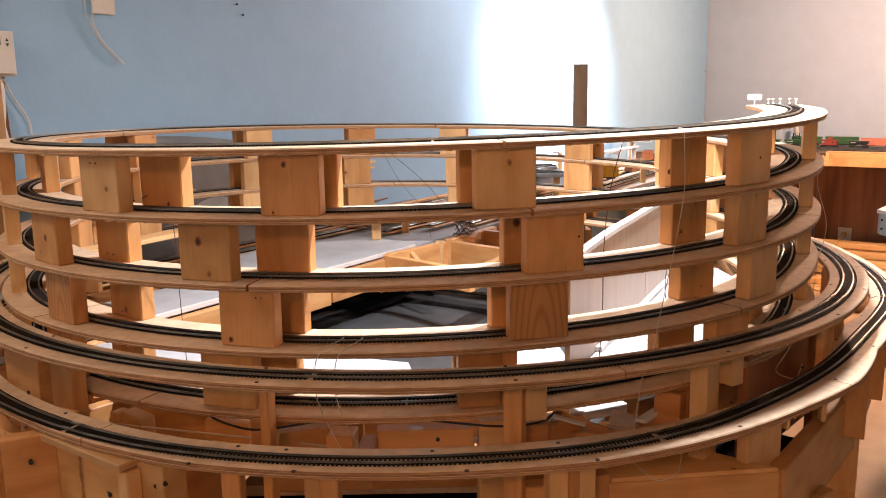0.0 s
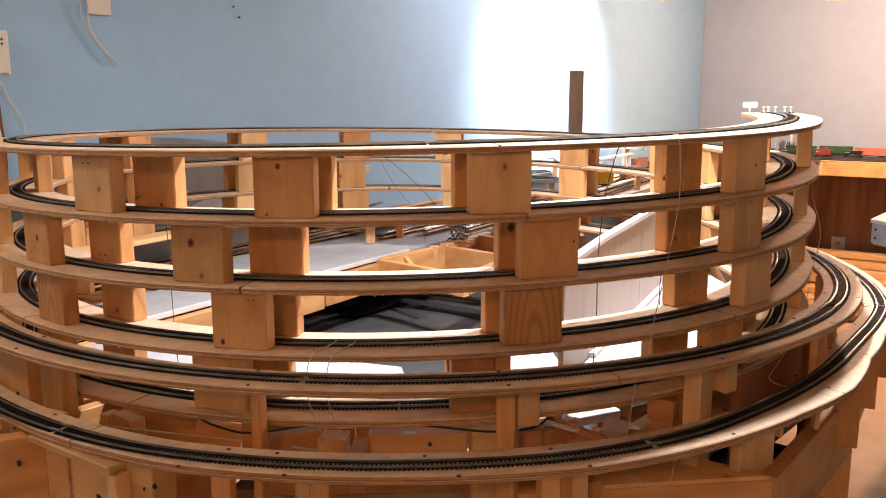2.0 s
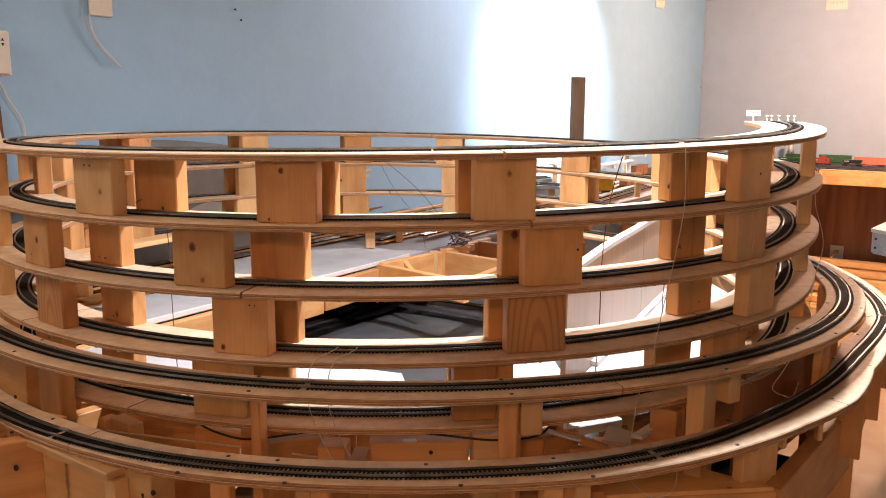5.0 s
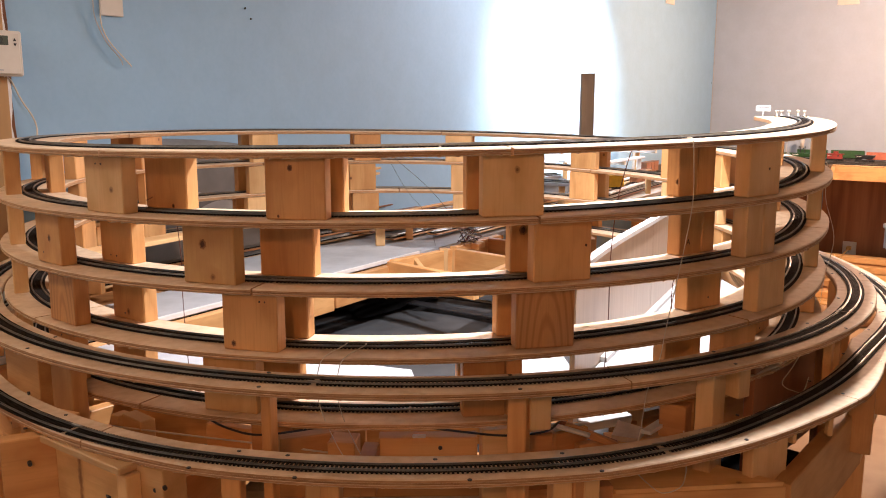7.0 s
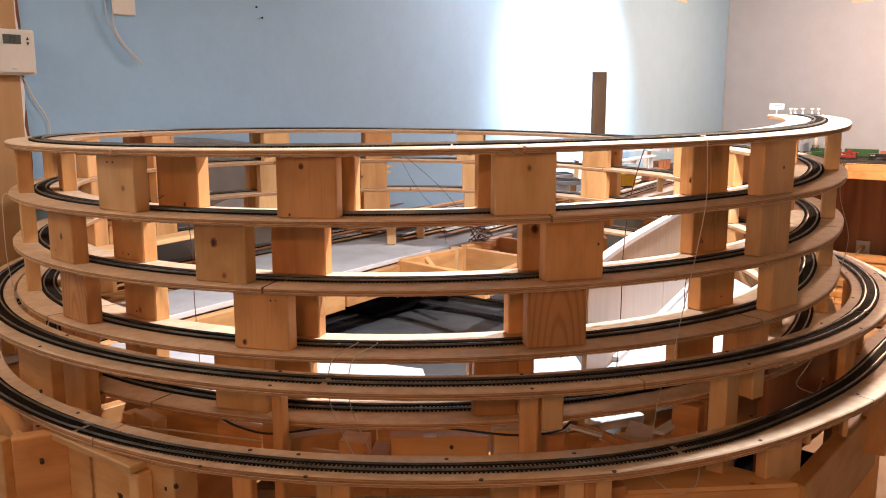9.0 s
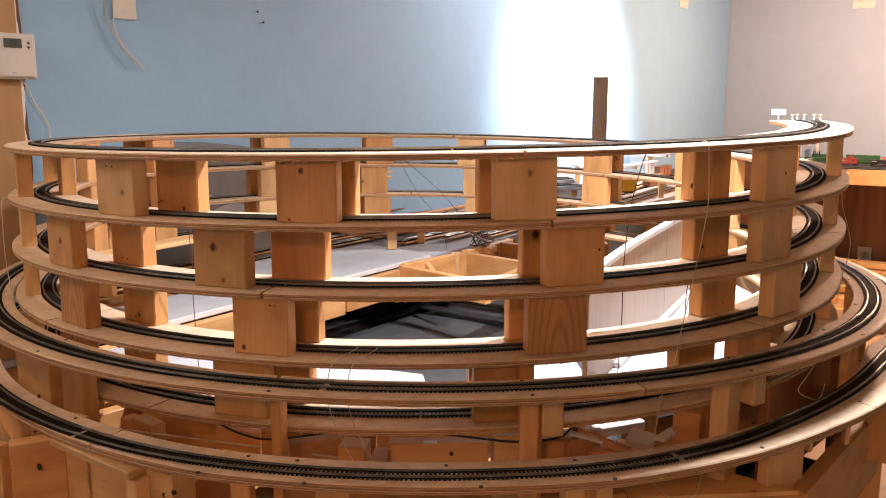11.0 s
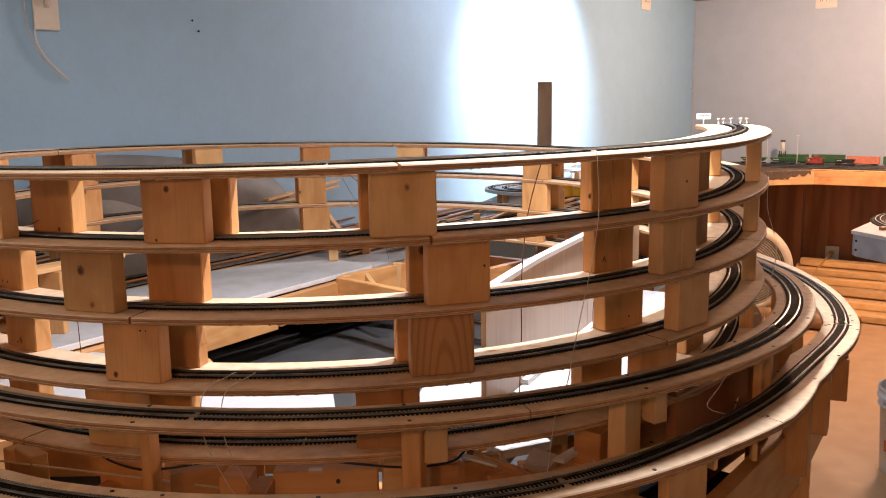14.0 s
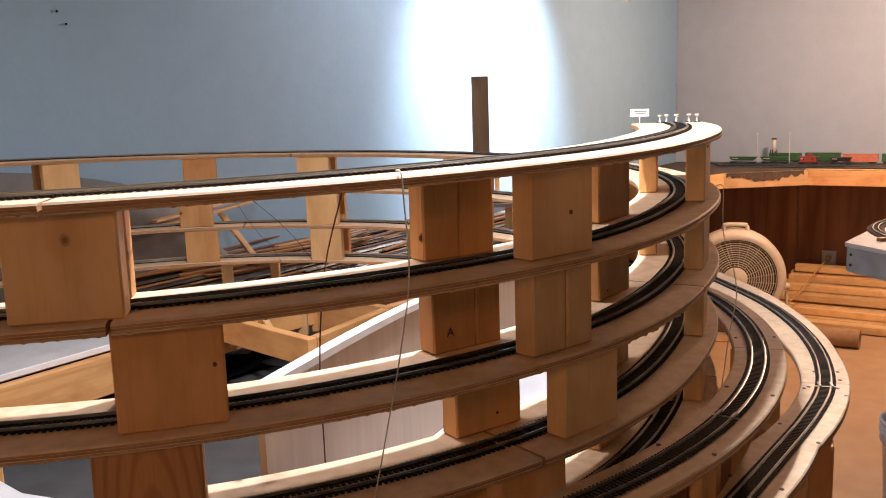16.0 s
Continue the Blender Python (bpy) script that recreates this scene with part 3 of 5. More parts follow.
def along(table, soft):
    """A radius offset read from a table of (degrees, metres), eased between the rows or straight."""
    def at(a):
        d = math.degrees(a)
        for k in range(len(table) - 1):
            (d0, r0), (d1, r1) = table[k], table[k + 1]
            if d <= d1 or k == len(table) - 2:
                t = max(0.0, (d - d0) / (d1 - d0))
                if not soft:
                    return r0 + (r1 - r0) * t
                m0 = (r1 - table[k - 1][1]) / (d1 - table[k - 1][0]) * (d1 - d0) if k else 0.0
                m1 = (table[k + 2][1] - r0) / (table[k + 2][0] - d0) * (d1 - d0) if k < len(table) - 2 else r1 - r0
                t2, t3 = t * t, t * t * t
                return (2 * t3 - 3 * t2 + 1) * r0 + (t3 - 2 * t2 + t) * m0 + (3 * t2 - 2 * t3) * r1 + (t3 - t2) * m1
    return at


way_b, out_b, in_b = along(WAY, True), along(OUT_B, False), along(IN_B, False)


ZA, ZB = 0.805, 0.745
ramp_a = thing("upper_approach_ramp", "curved plywood ramp with one model track", "ramp", "approach ramps")
for d0, d1 in ((-112, -47), (-47, 18), (18, 73), (73, 140)):
    deck(0.652, 0.704, 0.008, radians(d0) + 0.001, radians(d1) - 0.001, level(ZA), ramp_a)
for d0, d1 in ((-110, -63), (-63, -7.5), (-7.5, 54), (54, 138)):
    track(0.677, radians(d0) + 0.004, radians(d1) - 0.004, level(ZA), ramp_a, single=(radians(-32), radians(60)))
ramp_b = thing("lower_approach_ramp", "wide curved plywood ramp with one model track", "ramp", "approach ramps")
for d0, d1 in ((-112, -25.5), (-25.5, 42), (42, 79), (79, 128)):
    deck(0.706, 0.763, 0.009, radians(d0) + 0.001, radians(d1) - 0.001, level(ZB), ramp_b, in_b, out_b)
for d0, d1 in ((-110, -27.8), (-27.8, 19.5), (19.5, 78), (78, 127)):
    track(0.734, radians(d0) + 0.004, radians(d1) - 0.004, level(ZB), ramp_b, way_b, (radians(-27), radians(50)))
for ramp, r, z, rf, ends in ((ramp_a, 0.677, ZA, even, (-7.5, 54)), (ramp_b, 0.734, ZB, way_b, (-27.8, 19.5, 78))):
    for d in ends:
        c = radians(d)
        for s in (-GAUGE / 2, GAUGE / 2):
            m = Matrix.Translation(ring_point(c, r + rf(c) + s, z + 0.0015)) @ Matrix.Rotation(c, 4, "Z")
            part("rail_joiner", box(0.014, 0.0028, 0.0026, m, 0.0004), M_RAIL, ramp)
# screw heads sunk into the ramp decks
for ramp, z, rs, rf, ds in ((ramp_b, ZB, (0.712, 0.757), way_b, (-33, -14, -7, 4, 12, 28, 44, 55, 66, 76)), (ramp_a, ZA, (0.657, 0.699), even, (-38, -12, 7, 30, 47, 62, 78))):
    for d in ds:
        for r in rs:
            a = radians(d + random.uniform(-2, 2))
            part("screw_head", cylinder(0.0021, 0.0010, Matrix.Translation(ring_point(a, r + rf(a), z - 0.0004)), 8), M_DARK, ramp)

for d, r in ((82.3, 0.759), (77.9, 0.739), (82.3, 0.785), (80.0, 0.779), (77.7, 0.769)):
    part("screw_head", cylinder(0.0024, 0.0010, Matrix.Translation(ring_point(radians(d), r, ZB - 0.0004)), 8), M_DARK, ramp_b)


def post(deg, r, top, low, parent, w=0.038, t=0.019, mat=None, turn=0.0):
    """An upright sawn piece at an angle and radius of the helix, its broad side outwards."""
    a = radians(deg)
    m = Matrix.Translation(ring_point(a, r, low)) @ Matrix.Rotation(a + radians(turn + 90), 4, "Z") @ Matrix.Rotation(radians(-90), 4, "Y")
    return part("support_post", box(top - low, w, t, Matrix.Translation(((top - low) / 2, 0, -t / 2)), 0.0013), mat or M_PINE, parent, at=m)


for d, w, turn in ((-35.2, 0.041, 0), (-12.0, 0.010, 0), (9.5, 0.018, 60), (11.2, 0.022, 0), (29, 0.040, 25), (32.6, 0.019, 0), (52, 0.038, 30), (74, 0.038, 20), (98, 0.038, 0), (122, 0.038, 0), (-65, 0.038, 0), (-90, 0.038, 0)):
    low = {11.2: 0.752, 32.6: 0.752, 29: 0.640}.get(d, 0.60)
    post(d, 0.6655, ZA - 0.008, low, ramp_a, w, 0.019, M_PALE if d in (11.2, 32.6, 29) else M_PINE, turn)
for d, w, turn, mat in ((-34.5, 0.052, 10, M_PINE), (-40.5, 0.012, 0, M_PALE), (-13.5, 0.019, 10, M_PINE), (-6.9, 0.018, 15, M_PALE), (-5.6, 0.018, 0, M_PINE), (11.7, 0.019, 0, M_PALE), (12.9, 0.016, 20, M_REDDISH), (14.0, 0.016, 0, M_PALE), (36.5, 0.006, 0, M_PALE)):
    post(d, 0.720 + out_b(radians(d)), ZB - 0.009, 0.56 if w > 0.01 else 0.70, ramp_b, w, 0.019, mat, turn)

# blocks and posts under the edge of the wide ramp
stick("support_post", (0.341, 0.881, 0.590), (0.341, 0.881, 0.7355), 0.060, 0.0136, M_PALE, ramp_b, up=(-0.555, 0.832, 0))
stick("support_block", (0.533, 1.064, 0.627), (0.533, 1.064, 0.7355), 0.030, 0.038, M_PINE, ramp_b, up=(0.47, 0.88, 0))
stick("support_block", (0.578, 1.104, 0.662), (0.578, 1.104, 0.7355), 0.022, 0.030, M_PINE, ramp_b, up=(0.47, 0.88, 0))
stick("support_block", (0.634, 1.192, 0.675), (0.634, 1.192, 0.7355), 0.036, 0.026, M_REDDISH, ramp_b, up=(0.36, 0.93, 0))
stick("lath_end", (0.430, 0.930, 0.700), (0.430, 0.930, 0.7355), 0.006, 0.010, M_PALE, ramp_b)
post(95, 0.765, 0.735, 0.55, ramp_b, 0.04, 0.019, M_PINE, 0)

# ---------------------------------------------------------------- open bench frame under the helix
bench_frame = thing("bench_frame", "open grid of pine joists and legs under the helix", "bench frame")


def joist(d0, r0, d1, r1, top, deep=0.064, mat=None, thick=0.019):
    a, b = ring_point(radians(d0), r0, top - deep / 2), ring_point(radians(d1), r1, top - deep / 2)
    return stick("joist", a, b, thick, deep, mat or M_PINE, bench_frame)


CORNERS = [(-78, 0.75), (-36, 0.705), (10, 0.653), (32.5, 0.730), (58.4, 0.694), (76, 0.73), (110, 0.70)]
for (d0, r0), (d1, r1) in zip(CORNERS, CORNERS[1:]):
    joist(d0, r0, d1, r1, 0.676 if d0 > 0 else 0.622 if d0 == -36 else 0.664, 0.089, M_PINE if d0 < 40 else M_PALE)
for d, r0, r1, top in ((-66, 0.25, 0.70, 0.688), (-47, 0.30, 0.70, 0.688), (-25, 0.34, 0.69, 0.688), (22, 0.40, 0.68, 0.688), (64, 0.3, 0.70, 0.688), (88, 0.3, 0.70, 0.688)):
    joist(d, r0, d + (4 if d < 0 else -5), r1, top, 0.064, random.choice((M_PINE, M_REDDISH)))
for d0, r0, d1, r1, top in ((-60, 0.6, -40, 0.62, 0.66), (30, 0.50, 62, 0.58, 0.67), (-20, 0.5, 10, 0.47, 0.64)):
    joist(d0, r0, d1, r1, top, 0.05, M_REDDISH)
for d, r in ((-60, 0.70), (-31, 0.71), (10, 0.66), (41, 0.70), (72, 0.69), (110, 0.66), (180, 0.5), (240, 0.5)):
    post(d, r, 0.60 if d < 150 else 0.53, 0.0, bench_frame, 0.089, 0.038, M_PINE).name = "leg"
part("gusset", slab([(0.172, 0.831), (0.350, 0.850), (0.297, 0.889), (0.262, 0.925), (0.09, 0.910)], 0.6765, 0.6810), M_KNOTTY, bench_frame)
# dark brown panel added for the shaded gap between the ramps, pine one beside it
stick("inner_panel", (0.350, 0.965, 0.7025), (0.545, 1.185, 0.7025), 0.012, 0.145, M_STAINED, bench_frame)
stick("inner_panel", (0.470, 1.036, 0.700), (0.500, 1.078, 0.700), 0.010, 0.150, M_PINE, bench_frame)
part("lower_board", slab([(0.16, 1.00), (0.285, 0.885), (0.342, 0.866), (0.50, 1.06), (0.36, 1.20)], 0.594, 0.606), M_PINE, bench_frame)


def stub(name, d0, d1, r, low, top, mat, thick=0.019, r1=None):
    """A board on edge under the lowest turn, its face outwards, between two angles."""
    a, b = ring_point(radians(d0), r, (low + top) / 2), ring_point(radians(d1), r1 or r, (low + top) / 2)
    return stick(name, a, b, thick, top - low, mat, bench_frame)


# short boards, blocks and off-cuts nailed together right under the lowest turn
stub("short_board", -46.0, -38.2, 0.672, 0.560, 0.7965, M_PINE)
stub("short_board", -35.9, -34.6, 0.604, 0.672, 0.706, M_PALE)
stub("short_board", -34.2, -30.2, 0.600, 0.672, 0.709, M_PALE, 0.019, 0.607)
stub("short_board", -23.5, -17.8, 0.580, 0.672, 0.712, M_PINE)
stub("short_board", -16.5, -15.2, 0.600, 0.672, 0.730, M_REDDISH)
stub("short_board", -13.6, -5.4, 0.606, 0.672, 0.716, M_PINE, 0.019, 0.560)
stub("block", -8.2, -5.4, 0.600, 0.672, 0.7175, M_PINE, 0.030)
stub("block", -4.6, -3.0, 0.624, 0.672, 0.716, M_REDDISH, 0.040)
stub("short_board", -3.2, 6.8, 0.600, 0.672, 0.722, M_PINE)
stub("short_board", 7.2, 10.2, 0.600, 0.600, 0.729, M_PALE)
stub("short_board", 11.7, 14.5, 0.602, 0.600, 0.722, M_REDDISH)
stub("short_board", 15.2, 19.5, 0.588, 0.600, 0.713, M_PINE, 0.019, 0.578)
stub("short_board", 27.4, 28.6, 0.612, 0.600, 0.742, M_REDDISH, 0.019, 0.640)
# off-cuts lying crosswise in the gap behind the wide ramp
stick("white_strip", (0.112, 0.895, 0.726), (0.153, 0.884, 0.718), 0.010, 0.003, M_WHITE, bench_frame)
stick("brace", (0.128, 0.899, 0.724), (0.186, 0.880, 0.706), 0.006, 0.008, M_REDDISH, bench_frame)
stick("brace", (0.122, 0.912, 0.722), (0.184, 0.893, 0.704), 0.006, 0.008, M_BROWN, bench_frame)
part("off_cut", slab([(0.180, 0.905), (0.206, 0.895), (0.222, 0.925), (0.196, 0.950)], 0.704, 0.710), M_BEIGE, bench_frame)
part("off_cut", slab([(0.212, 0.905), (0.222, 0.900), (0.252, 0.935), (0.243, 0.942)], 0.712, 0.716), M_WHITE, bench_frame)
stick("brace", (0.176, 0.925, 0.690), (0.262, 0.915, 0.694), 0.030, 0.019, M_PINE, bench_frame)
stub("short_board", 28.4, 30.2, 0.622, 0.600, 0.744, M_PINE)
stub("white_strip", 15.4, 20.0, 0.590, 0.7135, 0.7165, M_WHITE, 0.006, 0.580)
stub("white_strip", 0.2, 1.6, 0.606, 0.7222, 0.7245, M_WHITE, 0.008)
stub("white_strip", 20.8, 27.6, 0.548, 0.694, 0.706, M_WHITE, 0.024)
stub("brace", 17.5, 27.0, 0.602, 0.690, 0.702, M_REDDISH, 0.012, 0.612)
# screws in those boards
for d, r, z in ((-38.4, 0.6925, 0.748), (-41.5, 0.6925, 0.715), (3.0, 0.6100, 0.712), (5.6, 0.6100, 0.690), (33.5, 0.632, 0.726), (31.0, 0.632, 0.695)):
    m = Matrix.Translation(ring_point(radians(d), r, z)) @ Matrix.Rotation(radians(d), 4, "Z") @ Matrix.Rotation(radians(90), 4, "X")
    part("screw_head", cylinder(0.0022, 0.0016, m, 12), M_DARK, bench_frame)

# plywood recess below the ramp: a panel with screws, a returned board, a set-back panel under a ledge, a cleat and a joist end
stick("side_panel", (-0.600, 0.900, 0.610), (-0.460, 0.832, 0.610), 0.012, 0.245, M_KNOTTY, bench_frame)
stick("return_board", (-0.457, 0.836, 0.610), (-0.410, 0.859, 0.610), 0.019, 0.246, M_PINE, bench_frame)
stick("side_panel", (-0.403, 0.854, 0.600), (-0.304, 0.783, 0.600), 0.012, 0.254, M_KNOTTY, bench_frame)
stick("ledge", (-0.411, 0.8505, 0.7315), (-0.300, 0.7700, 0.7315), 0.024, 0.008, M_PALE, bench_frame)
stick("cleat", (-0.3025, 0.7715, 0.480), (-0.3025, 0.7715, 0.7270), 0.016, 0.016, M_PALE, bench_frame, up=(0.59, 0.81, 0))
stick("joist_end", (-0.2905, 0.7905, 0.600), (-0.2590, 0.7725, 0.600), 0.030, 0.268, M_PALE, bench_frame)
for x, y, z in ((-0.430, 0.8400, 0.707), (-0.500, 0.8465, 0.700), (-0.484, 0.8385, 0.682), (-0.2790, 0.7715, 0.712), (-0.2680, 0.7655, 0.717), (-0.335, 0.800, 0.690)):
    m = Matrix.Translation((x, y, z)) @ Matrix.Rotation(radians(30), 4, "Z") @ Matrix.Rotation(radians(90), 4, "X")
    part("screw_head", cylinder(0.0022, 0.0080, m, 12), M_DARK, bench_frame)

# ---------------------------------------------------------------- bench along the back wall
back_bench = thing("wall_bench", "open layout bench with grey boards and pine joists", "bench")


def strip_plan(s0, s1, o0, o1):
    return [tuple(on_back(s, o).xy) for s, o in ((s0, o0), (s1, o0), (s1, o1), (s0, o1))]


foam = part("foam_board", slab([tuple(on_back(s, o).xy) for s, o in ((-4.95, 0.306), (-4.29, 0.306), (-4.29, 0.172), (-3.97, 0.178), (-3.70, 0.228), (-3.705, 0.448), (-4.95, 0.452))], BENCH - 0.012, BENCH), M_GREYB, back_bench, "grey foam board with a white cut edge")
stick("cut_edge", on_back(-4.95, 0.454, BENCH - 0.005), on_back(-3.72, 0.452, BENCH - 0.005), 0.004, 0.010, M_WHITE, foam)
part("bench_board", slab(strip_plan(-4.95, -3.94, 0.02, 0.088), BENCH - 0.02, BENCH - 0.008), M_GREYP, back_bench)
part("bench_board", slab(strip_plan(-4.95, -3.99, 0.092, 0.166), BENCH - 0.026, BENCH - 0.014), M_PINE, back_bench)
part("bench_board", slab(strip_plan(-4.95, -4.30, 0.172, 0.300), BENCH - 0.026, BENCH - 0.014), M_REDDISH, back_bench)
part("bench_board", slab([tuple(on_back(s, o).xy) for s, o in ((-3.90, 0.02), (-1.25, 0.02), (-1.25, 0.46), (-3.50, 0.43), (-3.69, 0.435), (-3.68, 0.225), (-3.92, 0.088), (-3.92, 0.02))], BENCH - 0.022, BENCH - 0.010), M_GREYP, back_bench)
stick("fascia", on_back(-4.95, 0.466, 0.672), on_back(-4.05, 0.464, 0.672), 0.019, 0.062, M_PINE, back_bench)
stick("fascia", on_back(-4.049, 0.468, 0.675), on_back(-3.70, 0.464, 0.675), 0.019, 0.058, M_REDDISH, back_bench)
for a, b, deep, mat in (((-0.125, 1.890), (0.062, 1.711), 0.046, M_PINE), ((0.019, 2.055), (0.172, 1.915), 0.072, M_PINE), ((-0.121, 1.900), (0.012, 2.050), 0.060, M_PINE),
                        ((0.10, 2.216), (0.30, 2.055), 0.060, M_REDDISH), ((0.02, 2.075), (0.14, 2.26), 0.050, M_PINE), ((0.062, 1.725), (0.165, 1.905), 0.044, M_PINE), ((0.172, 1.93), (0.33, 2.10), 0.055, M_REDDISH)):
    stick("joist", (a[0], a[1], BENCH - deep / 2), (b[0], b[1], BENCH - deep / 2), 0.017, deep, mat, back_bench)
stick("brace", (-0.075, 1.955, BENCH - 0.010), (-0.015, 1.86, BENCH - 0.066), 0.012, 0.02, M_PALE, back_bench)
stick("brace", (0.150, 1.905, BENCH - 0.012), (0.110, 1.86, BENCH - 0.066), 0.012, 0.02, M_REDDISH, back_bench)
stick("upright", (-0.005, 2.028, 0.64), (-0.005, 2.028, BENCH + 0.004), 0.02, 0.019, M_PALE, back_bench)
stick("upright", (0.018, 2.048, 0.64), (0.018, 2.048, BENCH + 0.006), 0.016, 0.014, M_PINE, back_bench)
for s, o, h in ((-3.55, 0.30, 0.76), (-3.2, 0.42, 0.775), (-2.7, 0.44, 0.80), (-2.2, 0.44, 0.80)):
    stick("upright", on_back(s, o, BENCH - 0.01), on_back(s, o, h), 0.019, 0.019, M_PALE, back_bench)
for s in (-4.9, -4.2, -3.5, -2.7, -1.9, -1.3):
    for o in (0.06, 0.42 if s > -3 else 0.15):
        stick("leg", on_back(s, o, 0), on_back(s, o, BENCH - 0.024), 0.06, 0.035, M_PINE, back_bench)
# black slab added so the space under the bench reads as deep shade
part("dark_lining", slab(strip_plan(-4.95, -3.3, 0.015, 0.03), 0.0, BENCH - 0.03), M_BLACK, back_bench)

# upright post behind the helix
upright_post = thing("marker_post", "upright wooden strip behind the helix, greyed against the bright wall", "post")
stick("strip", (0.363, 2.255, BENCH - 0.066), (0.363, 2.255, 1.132), 0.034, 0.017, M_GREYWOOD, upright_post, up=(0.15, -1, 0))
part("foot_block", box(0.05, 0.06, 0.05, Matrix.Translation((0.372, 2.285, BENCH - 0.062)), 0.001), M_PINE, upright_post)

# yard: tracks on plywood strips, close beside one another along the wall
for k in range(8):
    o = 0.085 + 0.046 * k
    s0, s1 = -4.35 + 0.09 * (k % 3) + 0.06 * k, -1.55 - 0.05 * k
    s0 = -3.62 + 0.11 * ((k * 5) % 4) if o > 0.2 else -4.45
    bend = 0.03 * (k - 3)
    lane = thing("yard_track", "straight model track on a narrow wooden strip", "track", "yard tracks by the wall")
    a, b = on_back(s0, o + bend * 0.5), on_back(s1, o - bend * 0.2)
    z = BENCH - 0.006 + 0.004 * (k % 2)
    stick("roadbed", (a.x, a.y, z + 0.004), (b.x, b.y, z + 0.004), 0.034, 0.004, (M_PINE, M_REDDISH, M_PALE, M_BROWN)[k % 4], lane)
    straight_track(a, b, z + 0.0062, lane)
# white sheet added so the bench boards look blown out by the wall spot
yard_glare = thing("yard_glare", "white sheet under the yard tracks, standing in for the glare of the wall spot", "sheet")
part("sheet", slab(strip_plan(-2.72, -1.27, 0.024, 0.455), BENCH - 0.0098, BENCH - 0.0068), M_WHITE, yard_glare)
for k in range(30):
    s0 = random.uniform(-4.3, -3.0)
    o = random.uniform(0.10, 0.42) if s0 > -3.6 else random.uniform(0.03, 0.075)
    n = random.uniform(0.3, 0.62)
    z = BENCH + 0.012 + 0.0045 * (k % 4)
    tilt = random.uniform(-0.05, 0.09)
    strip = thing("wood_strip", "thin loose strip of sawn wood lying on the yard", "wood strip", "loose strips on the yard")
    stick("lath", on_back(s0, o, z), on_back(s0 + n, o - tilt, z + random.uniform(0.0, 0.006)), random.choice((0.008, 0.012, 0.018)), 0.005, random.choice((M_PINE, M_PALE, M_REDDISH, M_BROWN)), strip)
for k in range(18):
    x, y = random.uniform(-0.42, -0.16), random.uniform(2.14, 2.34)
    turn = random.uniform(0.50, 0.86)
    n = random.uniform(0.22, 0.46)
    z = BENCH + 0.006 + 0.0052 * (k % 5)
    strip = thing("wood_strip", "thin loose strip of sawn wood lying on the yard", "wood strip", "loose strips on the yard")
    stick("lath", (x, y, z), (x + n * math.cos(turn), y + n * math.sin(turn), z + 0.002), random.choice((0.007, 0.010, 0.016)), 0.005, random.choice((M_PINE, M_REDDISH, M_REDDISH, M_BROWN, M_BROWN, M_PALE)), strip)
prop = thing("support_stick", "short pale stick standing under the rear deck", "stick")
stick("stick_body", (-0.160, 2.085, BENCH + 0.001), (-0.160, 2.085, 0.792), 0.022, 0.018, M_PALE, prop, up=(0.2, -1, 0))
for s0, o0, z0, s1, o1, z1 in ((-3.72, 0.12, 0.850, -3.36, 0.05, 0.868), (-3.74, 0.14, 0.838, -3.38, 0.06, 0.854), (-3.46, 0.16, 0.72, -3.47, 0.05, 0.835)):
    strip = thing("wood_strip", "pale strip of wood propped near the wall", "wood strip", "propped strips")
    stick("lath", on_back(s0, o0, z0), on_back(s1, o1, z1), 0.020, 0.006, M_PALE, strip)

# extra pale laths that carry the glare of the wall spot in their colour
for k in range(6):
    lath = thing("glare_lath", "long white lath lying on the yard, for the glare of the wall spot", "lath", "white laths on the yard")
    stick("lath", on_back(-2.75 + 0.06 * k, 0.11 + 0.055 * k, BENCH + 0.013), on_back(-1.45 - 0.05 * k, 0.06 + 0.05 * k, BENCH + 0.013), 0.022, 0.006, M_WHITE if k % 2 else M_PALE, lath)

# raised loop of track on grey roadbed
loop = thing("raised_track_loop", "grey curved roadbed with two tracks on short legs", "track loop")
loop.matrix_world = grown(Matrix.Translation((0.43 - HX, 2.97 - HY, 0)))
part("roadbed", sweep([(0.088, -0.010), (0.182, -0.010), (0.182, 0), (0.088, 0)], radians(-170), radians(20), level(0.797), 60), M_GREYP, loop)
for r in (0.112, 0.160):
    track(r, radians(-170), radians(20), level(0.7975), loop)
for d in (-165, -110, -60, -20, 15):
    q = ring_point(radians(d), 0.136, 0)
    stick("leg", (q.x, q.y, BENCH - 0.01), (q.x, q.y, 0.785), 0.02, 0.02, M_PALE, loop)
skirt = thing("scenery_slope", "smooth grey plaster slope beside the raised loop", "scenery")
bm = bmesh.new()
rows = []
for i in range(13):
    u = i / 12
    rows.append([bm.verts.new(on_back(-3.05 + 0.55 * u, 0.30 - 0.2 * v / 6, BENCH - 0.008 + 0.075 * (u ** 1.5) * math.sin(math.pi * (0.2 + 0.6 * v / 6)))) for v in range(7)])
for p, q in zip(rows, rows[1:]):
    for k in range(6):
        bm.faces.new((p[k], p[k + 1], q[k + 1], q[k]))
part("slope_shell", bm, M_HILL, skirt, smooth=True)


